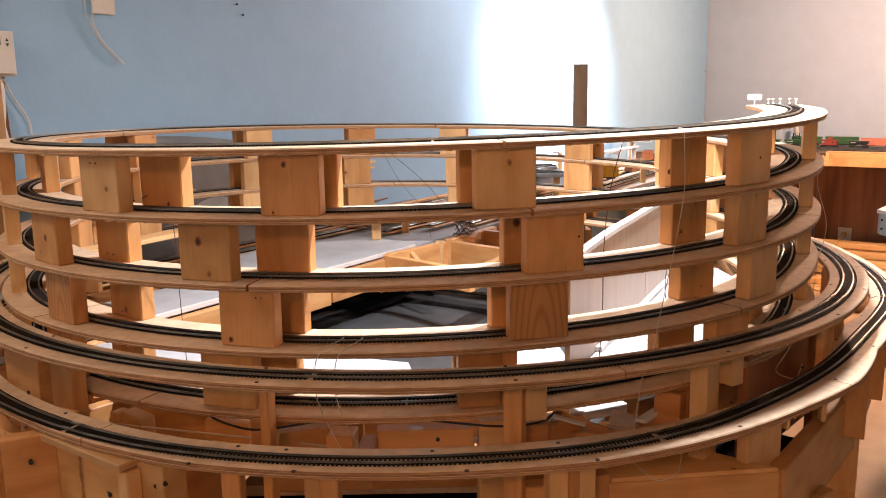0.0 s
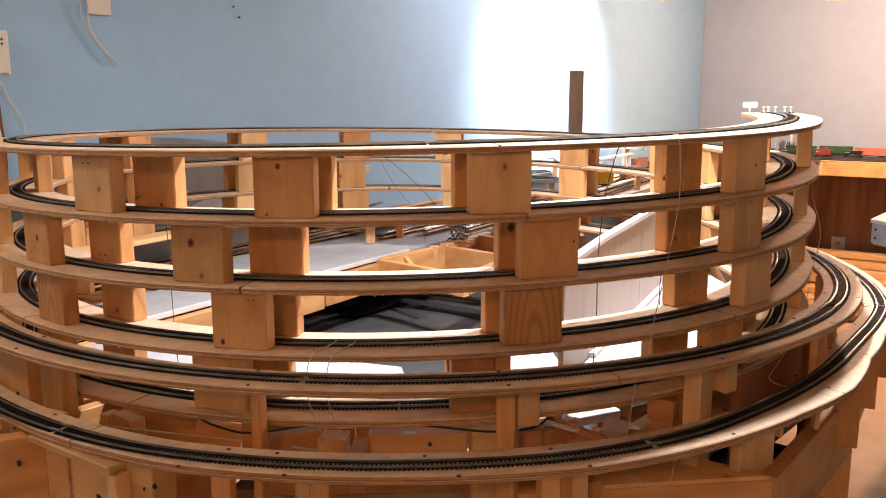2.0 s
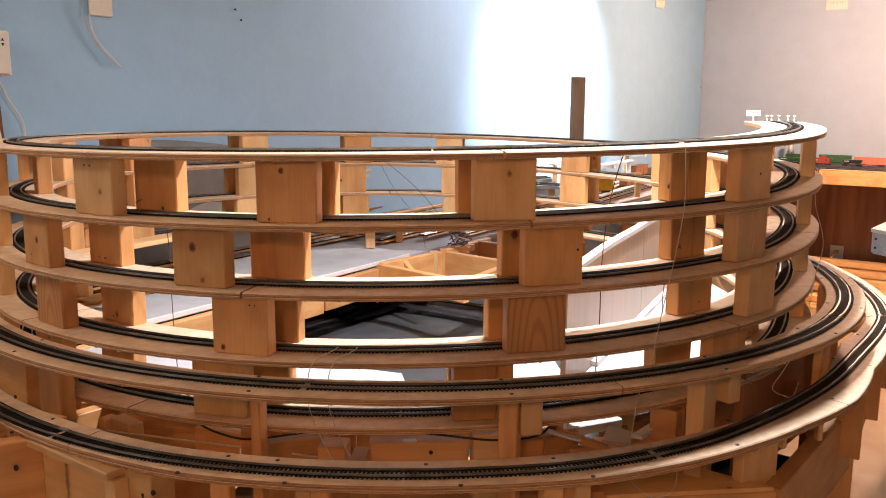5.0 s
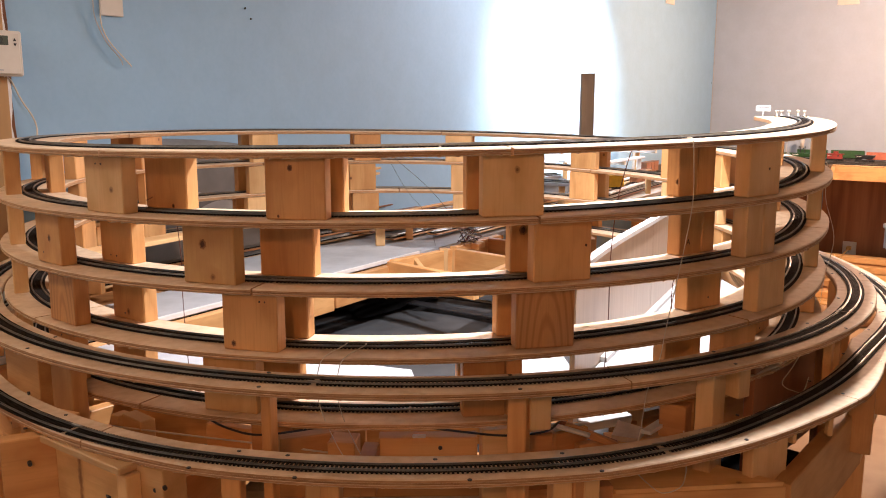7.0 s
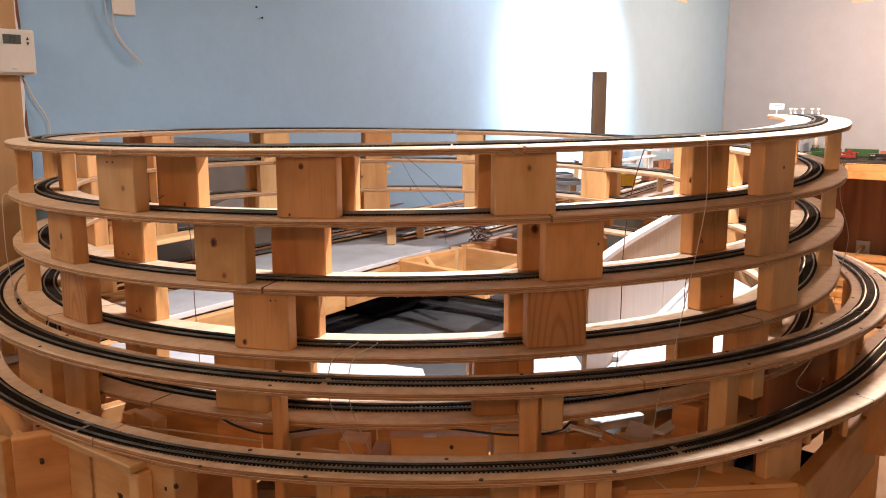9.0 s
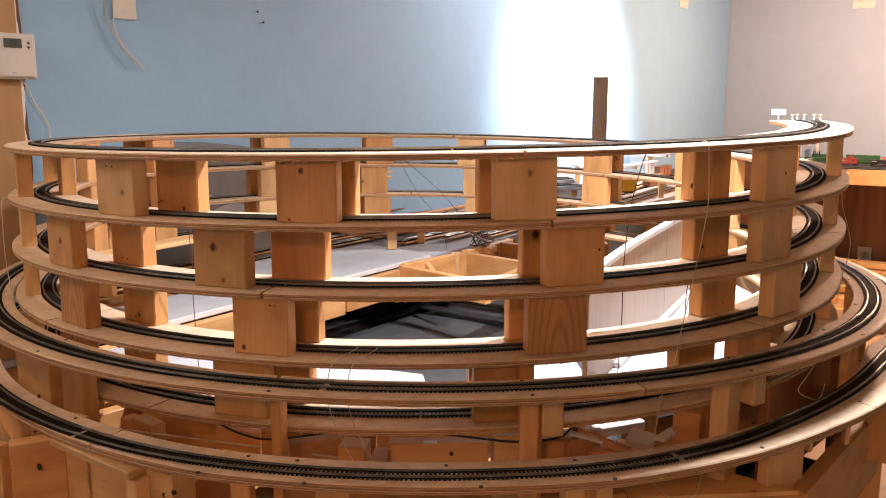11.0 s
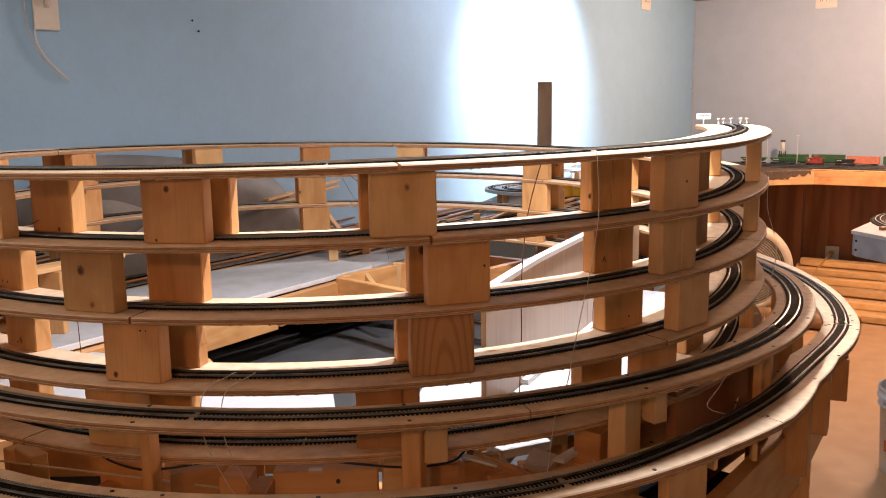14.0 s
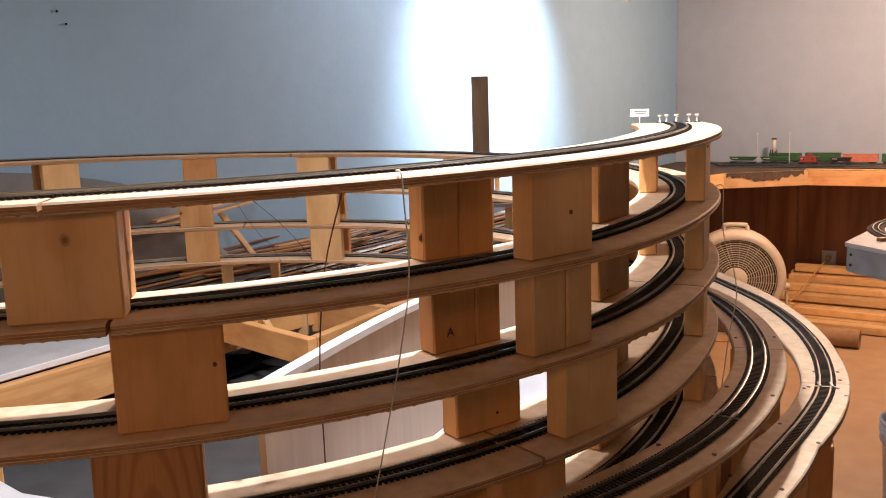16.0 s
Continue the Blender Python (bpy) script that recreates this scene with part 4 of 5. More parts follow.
def wagon(name, label, length, height, mat, m, group="", kind="box", bars=0):
    """A model railway wagon standing on its track: x along it, foot at the rails."""
    car = thing(name, label, "model wagon", group)
    w = 0.033
    if kind == "box":
        body = part("body", box(length, w, height, Matrix.Translation((0, 0, 0.012)), 0.0012), mat, car)
        part("roof", box(length + 0.001, w + 0.002, 0.003, Matrix.Translation((0, 0, 0.012 + height)), 0.001), mat, car)
        for x in (-0.12 * length, 0.12 * length):
            for y in (-1, 1):
                part("door_post", box(0.002, 0.0012, height * 0.9, Matrix.Translation((x, y * (w / 2 + 0.0006), 0.0135))), mat, body)
    elif kind == "hopper":
        bm = slab([(-length / 2, -w / 2), (length / 2, -w / 2), (length / 2, w / 2), (-length / 2, w / 2)], 0.018, 0.012 + height)
        for v in bm.verts:
            if v.co.z < 0.02:
                v.co.x *= 0.72
                v.co.y *= 0.7
        body = part("body", bm, mat, car)
        for k in range(7):
            x = length * (-0.42 + 0.14 * k)
            for y in (-1, 1):
                part("rib", box(0.0018, 0.0014, height * 0.55, Matrix.Translation((x, y * (w / 2 + 0.0002), 0.012 + height * 0.45))), mat, body)
    elif kind == "caboose":
        body = part("body", box(length * 0.8, w, height, Matrix.Translation((0, 0, 0.012)), 0.001), mat, car)
        part("roof", box(length, w + 0.003, 0.003, Matrix.Translation((0, 0, 0.012 + height)), 0.001), mat, car)
        part("cupola", box(length * 0.24, w * 0.8, 0.013, Matrix.Translation((0.004, 0, 0.015 + height)), 0.001), mat, car)
        for x in (-0.2 * length, 0.2 * length):
            part("window", box(0.008, 0.0008, 0.008, Matrix.Translation((x, -w / 2 - 0.0004, 0.012 + height * 0.55))), M_DARK, body)
    if bars:
        for k in range(bars):
            part("writing_bar", box(length * 0.22, 0.0006, 0.004, Matrix.Translation((length * (-0.26 + 0.5 * k), -w / 2 - 0.0005, 0.012 + height * 0.62))), M_WHITE, body)
    part("underframe", box(length * 0.94, w * 0.5, 0.005, Matrix.Translation((0, 0, 0.008)), 0.0005), M_DARK, car)
    for x in (-length * 0.34, length * 0.34):
        bogie = part("bogie", box(0.026, 0.022, 0.006, Matrix.Translation((x, 0, 0.004)), 0.0008), M_DARK, car)
        for dx in (-0.0095, 0.0095):
            for y in (-0.0085, 0.0065):
                part("wheel", cylinder(0.005, 0.002, Matrix.Translation((x + dx, y, 0.005)) @ Matrix.Rotation(radians(-90), 4, "X"), 14), M_STEEL, bogie)
    car.matrix_world = grown(m)
    return car


def back_spot(s, o, z):
    return Matrix.Translation(on_back(s, o, z)) @ M_BACK


wagon("boxcar", "yellow model boxcar standing in the yard", 0.15, 0.042, M_YELLOW, back_spot(-2.35, 0.325, BENCH + 0.012) @ Matrix.Rotation(radians(-38), 4, "Z"), "yard wagons")
wagon("boxcar", "dark brown model boxcar standing in the yard", 0.14, 0.040, M_BROWN, back_spot(-2.0, 0.33, BENCH + 0.008), "yard wagons")
wagon("hopper_wagon", "black model hopper wagon standing in the yard", 0.13, 0.036, M_DARK, back_spot(-1.8, 0.40, BENCH + 0.008), "yard wagons", "hopper")
wagon("boxcar", "dark brown model boxcar by the blue wall", 0.15, 0.042, M_BROWN, back_spot(-1.55, 0.20, BENCH + 0.008), "yard wagons")

# open frames of pale sticks carrying a small upper shelf at the end of the yard
for k, (s, o, n) in enumerate(((-2.28, 0.30, 0.34), (-1.86, 0.26, 0.40))):
    rack = thing("shelf_frame", "open frame of white painted sticks over the yard", "shelf frame", "shelf frames")
    top = BENCH + 0.105 + 0.02 * k
    for ds in (0.0, n):
        for do in (0.0, 0.17):
            stick("post", on_back(s + ds, o - do, BENCH - 0.01), on_back(s + ds, o - do, top), 0.017, 0.017, M_WHITE if ds else M_PALE, rack)
    for do in (0.0, 0.17):
        stick("rail_board", on_back(s - 0.03, o - do, top + 0.004), on_back(s + n + 0.03, o - do, top + 0.004), 0.03, 0.008, M_WHITE if do else M_GREYP, rack)
    stick("cross_piece", on_back(s + n / 2, o + 0.01, top - 0.008), on_back(s + n / 2, o - 0.18, top - 0.008), 0.02, 0.014, M_WHITE, rack)
for k, (s, o) in enumerate(((-1.62, 0.42), (-1.35, 0.44))):
    plinth = thing("small_block", "small white painted block on the bench", "block", "blocks on the bench")
    part("block_body", box(0.07, 0.05, 0.045, back_spot(s, o, BENCH - 0.010), 0.002), M_WHITE, plinth)

# grey scenery shell against the wall
shell = thing("scenery_shell", "smooth dark grey curved scenery shell against the wall", "scenery")


def shell_point(s, t, lift=0.0):
    """A place on the shell, s along the wall and t from its foot (0) to its crest (1)."""
    top = 0.982 - 0.28 * max(0.0, s + 4.15) ** 2 - 1.2 * max(0.0, -4.16 - s) ** 1.4
    if s > -3.60:
        top -= 0.95 * (s + 3.60) ** 1.1
    top = max(top, BENCH)
    reach = 0.066 * math.cos(t * math.pi / 2) ** 0.75 + 0.006 * math.sin(9 * s + 5 * t)
    return on_back(s, 0.012 + reach + lift, BENCH - 0.006 + (top - BENCH + 0.006) * math.sin(t * math.pi / 2) + lift)


def shell_sheet(name, s0, s1, n, t0, t1, k, mat, lift, label=""):
    bm = bmesh.new()
    grid = []
    for i in range(n + 1):
        s = s0 + (s1 - s0) * i / n
        edge = math.sin(math.pi * i / n) if lift else 1.0
        grid.append([bm.verts.new(shell_point(s, t0 + (t1 - t0) * edge * j / k, lift)) for j in range(k + 1)])
    for p, q in zip(grid, grid[1:]):
        for j in range(k):
            bm.faces.new((p[j], p[j + 1], q[j + 1], q[j]))
    return part(name, bm, mat, shell, label, smooth=True)


shell_sheet("shell_sheet", -4.385, -3.39, 32, 0.0, 1.0, 14, M_HILL, 0.0)
shell_sheet("plaster_patch", -4.32, -4.02, 16, 0.34, 0.46, 4, M_GREYB, 0.003, "pale blue grey plaster patch")
shell_sheet("plaster_patch", -4.10, -3.86, 16, 0.22, 0.31, 4, M_GREYB, 0.003, "pale blue grey plaster patch")
for s, o, h in ((-4.42, 0.21, 0.84), (-4.46, 0.37, 0.82)):
    riser_stick = thing("scenery_riser", "short pine stick carrying a narrow ledge", "riser", "scenery risers")
    stick("upright", on_back(s, o, BENCH), on_back(s, o, h), 0.035, 0.019, M_PINE, riser_stick)
    stick("ledge", on_back(s - 0.12, o, h + 0.004), on_back(s + 0.14, o - 0.02, h + 0.004), 0.045, 0.008, M_PALE, riser_stick)

# ---------------------------------------------------------------- inside the ring
backdrop_panel = thing("divider_board", "beige hardboard panel with a white painted top edge inside the helix", "panel")
PU, PN = Vector((0.4384, 0.8988, 0)), Vector((0.8988, -0.4384, 0))  # along the panel and out of its face


def on_panel(t, z, out=0.0):
    """A place t metres along the panel, out metres before its face."""
    p = Vector((0.259, 1.1956, 0)) + PU * t + PN * out
    return Vector((p.x, p.y, z))


def crest(t):
    """The panel's top edge droops towards its near end."""
    return 0.8905 - (0.10 * max(0.0, -0.06 - t) ** 1.6 if t < -0.06 else 0.0)


def strip_along(t0, t1, foot, head, o0, o1):
    """A solid strip along the panel between two heights and two distances from its face."""
    bm = bmesh.new()
    n = max(2, round((t1 - t0) / 0.02))
    rows = []
    for i in range(n + 1):
        t = t0 + (t1 - t0) * i / n
        rows.append([bm.verts.new(on_panel(t, z, o)) for z, o in ((foot(t), o1), (foot(t), o0), (head(t), o0), (head(t), o1))])
    for p, q in zip(rows, rows[1:]):
        for j in range(4):
            bm.faces.new((p[j], p[(j + 1) % 4], q[(j + 1) % 4], q[j]))
    bm.faces.new(rows[0][::-1])
    bm.faces.new(rows[-1])
    bmesh.ops.recalc_face_normals(bm, faces=bm.faces)
    return bm


for t0, t1 in ((-0.266, 0.118), (0.119, 0.44)):
    part("hardboard_sheet", strip_along(t0, t1, level(0.662), lambda t: crest(t) - 0.0035, -0.003, 0.003), M_BEIGE, backdrop_panel)
part("top_edge", strip_along(-0.268, 0.442, lambda t: crest(t) - 0.003, lambda t: crest(t) + 0.003, -0.0055, 0.0055), M_WHITE, backdrop_panel, "white painted top edge")
part("foot_batten", strip_along(-0.16, 0.42, level(0.7485), level(0.7545), 0.0035, 0.0125), M_WHITE, backdrop_panel, "white painted batten")

base_board = thing("base_board", "white painted shelf board beside the beige panel", "board", "white boards in the helix")
part("board", slab([tuple(on_panel(t, 0, 0.0045).xy) for t in (0.42, 0.2, 0.0, -0.19)] + [tuple(ring_point(radians(d), 0.545).xy) for d in (31, 40, 50, 60, 70, 80, 90, 97)], 0.738, 0.748), M_FOAM, base_board)
for x, y in ((0.24, 1.06), (0.47, 1.40), (0.38, 1.18)):
    stick("leg", (x, y, 0.55), (x, y, 0.738), 0.019, 0.019, M_PALE, base_board)
small_board = thing("base_board", "small white board on the joists", "board", "white boards in the helix")
part("board", slab([(0.05, 1.06), (0.165, 1.06), (0.180, 1.10), (0.17, 1.25), (0.08, 1.25)], 0.690, 0.700), M_FOAM, small_board)
front_board = thing("base_board", "white foam sheet with a slanting cut edge inside the helix", "board", "white boards in the helix")
part("board", slab([(-0.56, 1.42), (-0.54, 1.25), (-0.42, 1.06), (-0.20, 1.00), (-0.03, 1.05), (-0.05, 1.165), (-0.16, 1.205), (-0.31, 1.33)], 0.690, 0.700), M_FOAM, front_board)
for a, b in (((-0.46, 1.085), (0.165, 1.085)),):
    joist_piece = thing("cross_joist", "pine joist crossing under the white sheets", "joist")
    stick("board", (*a, 0.658), (*b, 0.658), 0.019, 0.062, M_PINE, joist_piece)

tarp = thing("tarpaulin", "dark grey creased tarpaulin lying low inside the helix", "tarpaulin")
bm = bmesh.new()
grid = []
for i in range(41):
    row = []
    for k in range(41):
        x, y = -0.52 + 1.0 * i / 40, 1.10 + 1.15 * k / 40
        z = 0.570 + 0.002 * math.sin(7 * x + 3 * y) + 0.002 * math.sin(17 * y - 9 * x) + 0.001 * math.sin(41 * x + 23 * y)
        row.append(bm.verts.new((x, y, z)))
    grid.append(row)
for p, q in zip(grid, grid[1:]):
    for k in range(40):
        bm.faces.new((p[k], p[k + 1], q[k + 1], q[k]))
part("sheet", bm, M_TARP, tarp, smooth=True)
support = thing("lower_shelf", "plywood shelf carrying the tarpaulin", "shelf")
part("shelf_board", slab([(-0.53, 1.098), (0.50, 1.098), (0.50, 2.26), (-0.53, 2.26)], 0.535, 0.550), M_PLY, support)
# front shelf coloured black, so the gaps above it look like dark void
part("shelf_board", slab([(-0.53, 1.094), *[tuple(ring_point(radians(d), 0.615).xy) for d in range(-52, 57, 12)], (0.50, 1.094)], 0.488, 0.500), M_BLACK, support, "front shelf blackened for the deep shade under the bench")
# black sheet added in place of the unlit void under the frame
under_frame_shade = thing("under_frame_shade", "crumpled black sheet added for the deep shade under the helix frame", "plastic sheet")
bm = bmesh.new()
rows = []
for i in range(61):
    a = radians(-54 + 1.85 * i)
    rows.append([])
    for k in range(9):
        p = ring_point(a, 0.30 + 0.042 * k * (0.9 + 0.06 * math.sin(5 * a) + 0.03 * math.sin(17 * a)))
        rows[-1].append(bm.verts.new((p.x, p.y, 0.506 + 0.004 * math.sin(31 * p.x + 14 * p.y) + 0.0015 * math.sin(73 * p.x - 40 * p.y))))
for p, q in zip(rows, rows[1:]):
    for k in range(8):
        bm.faces.new((p[k], p[k + 1], q[k + 1], q[k]))
part("sheet", bm, M_BLACK, under_frame_shade, smooth=True)
# black cloth, its outline widened to take in the shade under the bench
cloth = thing("black_cloth_and_shade", "crumpled black cloth with a ragged edge, widened over the shade behind the tarpaulin", "cloth")
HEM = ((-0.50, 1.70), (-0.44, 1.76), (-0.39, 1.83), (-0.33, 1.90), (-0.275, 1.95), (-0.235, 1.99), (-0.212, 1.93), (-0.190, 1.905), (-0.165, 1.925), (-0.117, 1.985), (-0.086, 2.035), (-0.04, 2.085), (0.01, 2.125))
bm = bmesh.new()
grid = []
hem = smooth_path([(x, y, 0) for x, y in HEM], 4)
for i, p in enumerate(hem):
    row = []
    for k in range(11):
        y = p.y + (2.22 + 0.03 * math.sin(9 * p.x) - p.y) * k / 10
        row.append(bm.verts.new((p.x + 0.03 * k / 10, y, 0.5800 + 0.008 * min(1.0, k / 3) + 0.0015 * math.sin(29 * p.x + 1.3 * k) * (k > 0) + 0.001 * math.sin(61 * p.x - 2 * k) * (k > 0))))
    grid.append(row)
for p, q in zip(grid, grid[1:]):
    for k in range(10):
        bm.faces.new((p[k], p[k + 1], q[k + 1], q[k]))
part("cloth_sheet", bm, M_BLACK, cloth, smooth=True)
strap = thing("black_strap", "flat black strap lying across the tarpaulin", "strap")
stick("webbing", (-0.085, 2.045, 0.5835), (0.210, 1.835, 0.5835), 0.034, 0.004, M_DARK, strap)
# black slab that stands in for the shade in the voids by the post
under_ramp_shade = thing("black_cloth_and_shade", "black slab on a board, put in for the dark void under the ramps", "cloth")
part("cloth_sheet", slab([(0.17, 1.00), (0.288, 0.890), (0.341, 0.871), (0.495, 1.06), (0.36, 1.19)], 0.6065, 0.612), M_BLACK, under_ramp_shade)
foil = thing("foil_scrap", "crumpled scrap of shiny foil on black cloth", "foil")
bm = bmesh.new()
bmesh.ops.create_icosphere(bm, subdivisions=2, radius=0.022)
for v in bm.verts:
    v.co *= random.uniform(0.7, 1.15)
    v.co.z *= 0.45
    v.co.x *= 1.5
part("scrap", bm, M_STEEL, foil, at=Matrix.Translation((-0.150, 2.065, 0.602)))
low_track = thing("lower_track", "single model track laid on the dark tarpaulin", "track")
straight_track((-0.10, 2.175), (0.32, 1.925), 0.578, low_track)

# tangle of wires and off-cuts on the open frame
for k in range(7):
    wire = thing("loose_wire", "tangled thin wire lying on the open bench frame", "wire", "tangled wires")
    pts = [(0.060 + random.uniform(-0.035, 0.035), 2.15 + random.uniform(-0.05, 0.04), BENCH - 0.005 + random.uniform(0, 0.05)) for i in range(5)]
    tube("strand", smooth_path(pts, 6), 0.0011, random.choice((M_RWIRE, M_WIRE, M_DARK)), wire)
for k in range(6):
    scrap = thing("wood_scrap", "small wooden off-cut on the bench frame", "off-cut", "off-cuts")
    m = Matrix.Translation((0.03 + random.uniform(-0.05, 0.05), 2.14 + random.uniform(-0.05, 0.04), BENCH - 0.012)) @ Matrix.Rotation(random.uniform(0, 3), 4, "Z")
    part("piece", box(random.uniform(0.02, 0.05), 0.016, 0.014, m, 0.001), random.choice((M_REDDISH, M_PALE, M_PINE)), scrap)

# ---------------------------------------------------------------- things on the back wall
wood_board = thing("wall_board", "tan plywood sheet screwed to the wall", "board")
part("sheet", box(0.55, 0.012, CEIL - 0.006, Matrix.Translation(on_back(-4.713, 0.0065, 0.003)) @ M_BACK, 0.001), M_TAN, wood_board)
bm = bmesh.new()
rows = []
for i in range(60):
    z = 0.72 + 0.93 * i / 59
    w = 0.004 + 0.0025 * math.sin(i * 0.9) + 0.003 * random.random()
    rows.append([bm.verts.new(on_back(-4.438 + x, o, z)) for x, o in ((0.0, 0.001), (0.0, 0.011), (w, 0.009), (w + 0.002, 0.001))])
for p, q in zip(rows, rows[1:]):
    for j in range(3):
        bm.faces.new((p[j], p[j + 1], q[j + 1], q[j]))
part("torn_edge", bm, M_WHITE, wood_board, "torn white plasterboard edge")
bm = bmesh.new()
rows = []
for i in range(60):
    z = 0.72 + 0.93 * i / 59
    w = 0.013 + 0.002 * math.sin(i * 0.5) + 0.002 * random.random()
    rows.append([bm.verts.new(on_back(-4.438 + x, 0.0022, z)) for x in (0.0, w)])
for p, q in zip(rows, rows[1:]):
    bm.faces.new((p[0], p[1], q[1], q[0]))
part("bare_edge", bm, M_BROWN, wood_board, "dark brown strip of bare wall core")

stat = thing("thermostat", "ivory plastic thermostat with a small grey display", "thermostat", at=Matrix.Translation(on_back(-4.419 - 0.037, 0.0135, 1.112)) @ M_BACK)
part("body", box(0.074, 0.026, 0.083, Matrix.Translation((0, -0.013, 0)), 0.003), M_PLASTIC, stat)
part("cover", box(0.066, 0.004, 0.075, Matrix.Translation((-0.003, -0.028, 0.004)), 0.0015), M_PLASTIC, stat)
screen = part("display", box(0.034, 0.001, 0.017, Matrix.Translation((-0.010, -0.0305, 0.056))), M_SCREEN, stat, "small dark grey display")
text = bpy.data.curves.new("digits", "FONT")
text.body, text.size, text.extrude = "72", 0.016 * SIZE, 0.0002 * SIZE
text.align_x = "CENTER"
text.materials.append(M_DARK)
digits = new("digits", text)
digits.parent = screen
digits.matrix_local = grown(Matrix.Translation((-0.010, -0.0313, 0.0588)) @ Matrix.Rotation(radians(90), 4, "X"))
for z, up in ((0.0705, 1), (0.0615, -1)):
    bm = slab([(-0.003, -0.0025 * up), (0.003, -0.0025 * up), (0, 0.003 * up)], 0, 0.001)
    part("arrow_button", bm, M_DARK, stat, at=Matrix.Translation((0.020, -0.030, z - 0.004)) @ Matrix.Rotation(radians(90), 4, "X"))
for z in (0.022, 0.045):
    part("slide_switch", box(0.004, 0.008, 0.012, Matrix.Translation((0.0375, -0.014, z - 0.006)), 0.0006), M_PLASTIC, stat)
part("maker_bar", box(0.009, 0.0006, 0.002, Matrix.Translation((-0.010, -0.0302, 0.010))), M_GREYP, stat)


def wall_wire(points, label, mat, group, r=0.0016):
    w = thing("wire", label, "wire", group)
    tube("strand", smooth_path([on_back(s, o, z) for s, o, z in points], 7), r, mat, w)
    return w


wall_wire(((-4.445, 0.012, 1.112), (-4.430, 0.009, 1.105), (-4.412, 0.009, 1.068), (-4.392, 0.009, 1.036), (-4.385, 0.009, 1.008), (-4.392, 0.009, 0.96), (-4.40, 0.009, 0.90)), "white thermostat wire hanging down the wall", M_WIRE, "wall wires")
wall_wire(((-4.243, 0.006, 1.40), (-4.243, 0.008, 1.30), (-4.242, 0.009, 1.265), (-4.239, 0.009, 1.232), (-4.217, 0.009, 1.188), (-4.186, 0.009, 1.154), (-4.180, 0.009, 1.140)), "grey bell wire hanging loose from the wall", M_GREYP, "wall wires", 0.0015)
wall_wire(((-4.226, 0.008, 1.245), (-4.224, 0.009, 1.215), (-4.207, 0.009, 1.185), (-4.176, 0.009, 1.155), (-4.158, 0.009, 1.138)), "white bell wire hanging loose from the wall", M_WIRE, "wall wires", 0.0015)


def plate(name, label, m, w, h, holes, group=""):
    """A cover plate on a wall: x along the wall, y into it, foot at z = 0."""
    p = thing(name, label, "wall plate", group, at=m)
    part("cover", box(w, 0.006, h, Matrix.Translation((0, -0.0035, 0)), 0.002), M_PLASTIC, p)
    for x, z in holes:
        face = part("socket", cylinder(0.0145, 0.003, Matrix.Translation((x, -0.0065, z)) @ Matrix.Rotation(radians(90), 4, "X"), 20), M_PLASTIC, p)
        for dx in (-0.0055, 0.0055):
            part("slot", box(0.0022, 0.0008, 0.007, Matrix.Translation((x + dx, -0.0098, z - 0.002))), M_DARK, face)
    part("screw", cylinder(0.003, 0.001, Matrix.Translation((0, -0.0066, h / 2)) @ Matrix.Rotation(radians(90), 4, "X"), 10), M_STEEL, p)
    return p


sw = plate("switch_plate", "ivory single switch plate on the blue wall", Matrix.Translation(on_back(-4.1955, 0, 1.240)) @ M_BACK, 0.056, 0.115, ())
part("toggle", box(0.009, 0.010, 0.020, Matrix.Translation((0, -0.011, 0.048)) @ Matrix.Rotation(radians(20), 4, "X"), 0.001), M_PLASTIC, sw)
part("toggle_slot", box(0.012, 0.0012, 0.026, Matrix.Translation((0, -0.0068, 0.044))), M_GREYP, sw)
plate("socket_plate", "ivory double socket plate high on the wall", Matrix.Translation(on_back(-0.82, 0, 1.545)) @ M_BACK, 0.125, 0.085, ((-0.026, 0.042), (0.026, 0.042)), "socket plates")
plate("socket_plate", "ivory double socket plate high on the wall", Matrix.Translation(on_side(0.728, 0, 1.570)) @ M_SIDE, 0.112, 0.078, ((-0.024, 0.039), (0.024, 0.039)), "socket plates")
for s, o, z in ((-3.818, 0.0, 1.286), (-3.80, 0.0, 1.262), (-0.03, 0.004, 1.15)):
    nail = thing("nail", "small dark nail driven into the wall", "nail", "nails in the wall")
    part("shank", cylinder(0.0012, 0.006, Matrix.Translation(on_back(s, -0.003, z)) @ M_BACK @ Matrix.Rotation(radians(90), 4, "X"), 8), M_DARK, nail)
    part("head", cylinder(0.0026, 0.0012, Matrix.Translation(on_back(s, 0.003, z)) @ M_BACK @ Matrix.Rotation(radians(90), 4, "X"), 10), M_TIE, nail)

# ---------------------------------------------------------------- bench along the side wall, with trains
side_bench = thing("side_bench", "low layout bench with a pine fascia along the side wall", "bench")
front = [(3.0, 0.45), (0.80, 0.455), (0.47, 0.72), (0.30, 1.30)]
outline = [tuple(on_side(s, o).xy) for s, o in [(3.0, 0.012)] + front + [(0.012, 1.24), (0.012, 0.012)]]
part("ground_cover", slab(outline, BENCH - 0.018, BENCH), M_GROUND, side_bench, "dark brown ground cover of the layout")
for k, ((s0, o0), (s1, o1)) in enumerate(zip(front, front[1:])):
    stick("fascia", on_side(s0, o0 + 0.010, 0.677), on_side(s1, o1 + 0.010, 0.677), 0.019, 0.072, M_PALE if k else M_PINE, side_bench)
stick("fascia_cap", on_side(3.0, 0.452, BENCH + 0.002), on_side(0.79, 0.457, BENCH + 0.002), 0.03, 0.004, M_PALE, side_bench)
bm = bmesh.new()
rows = []
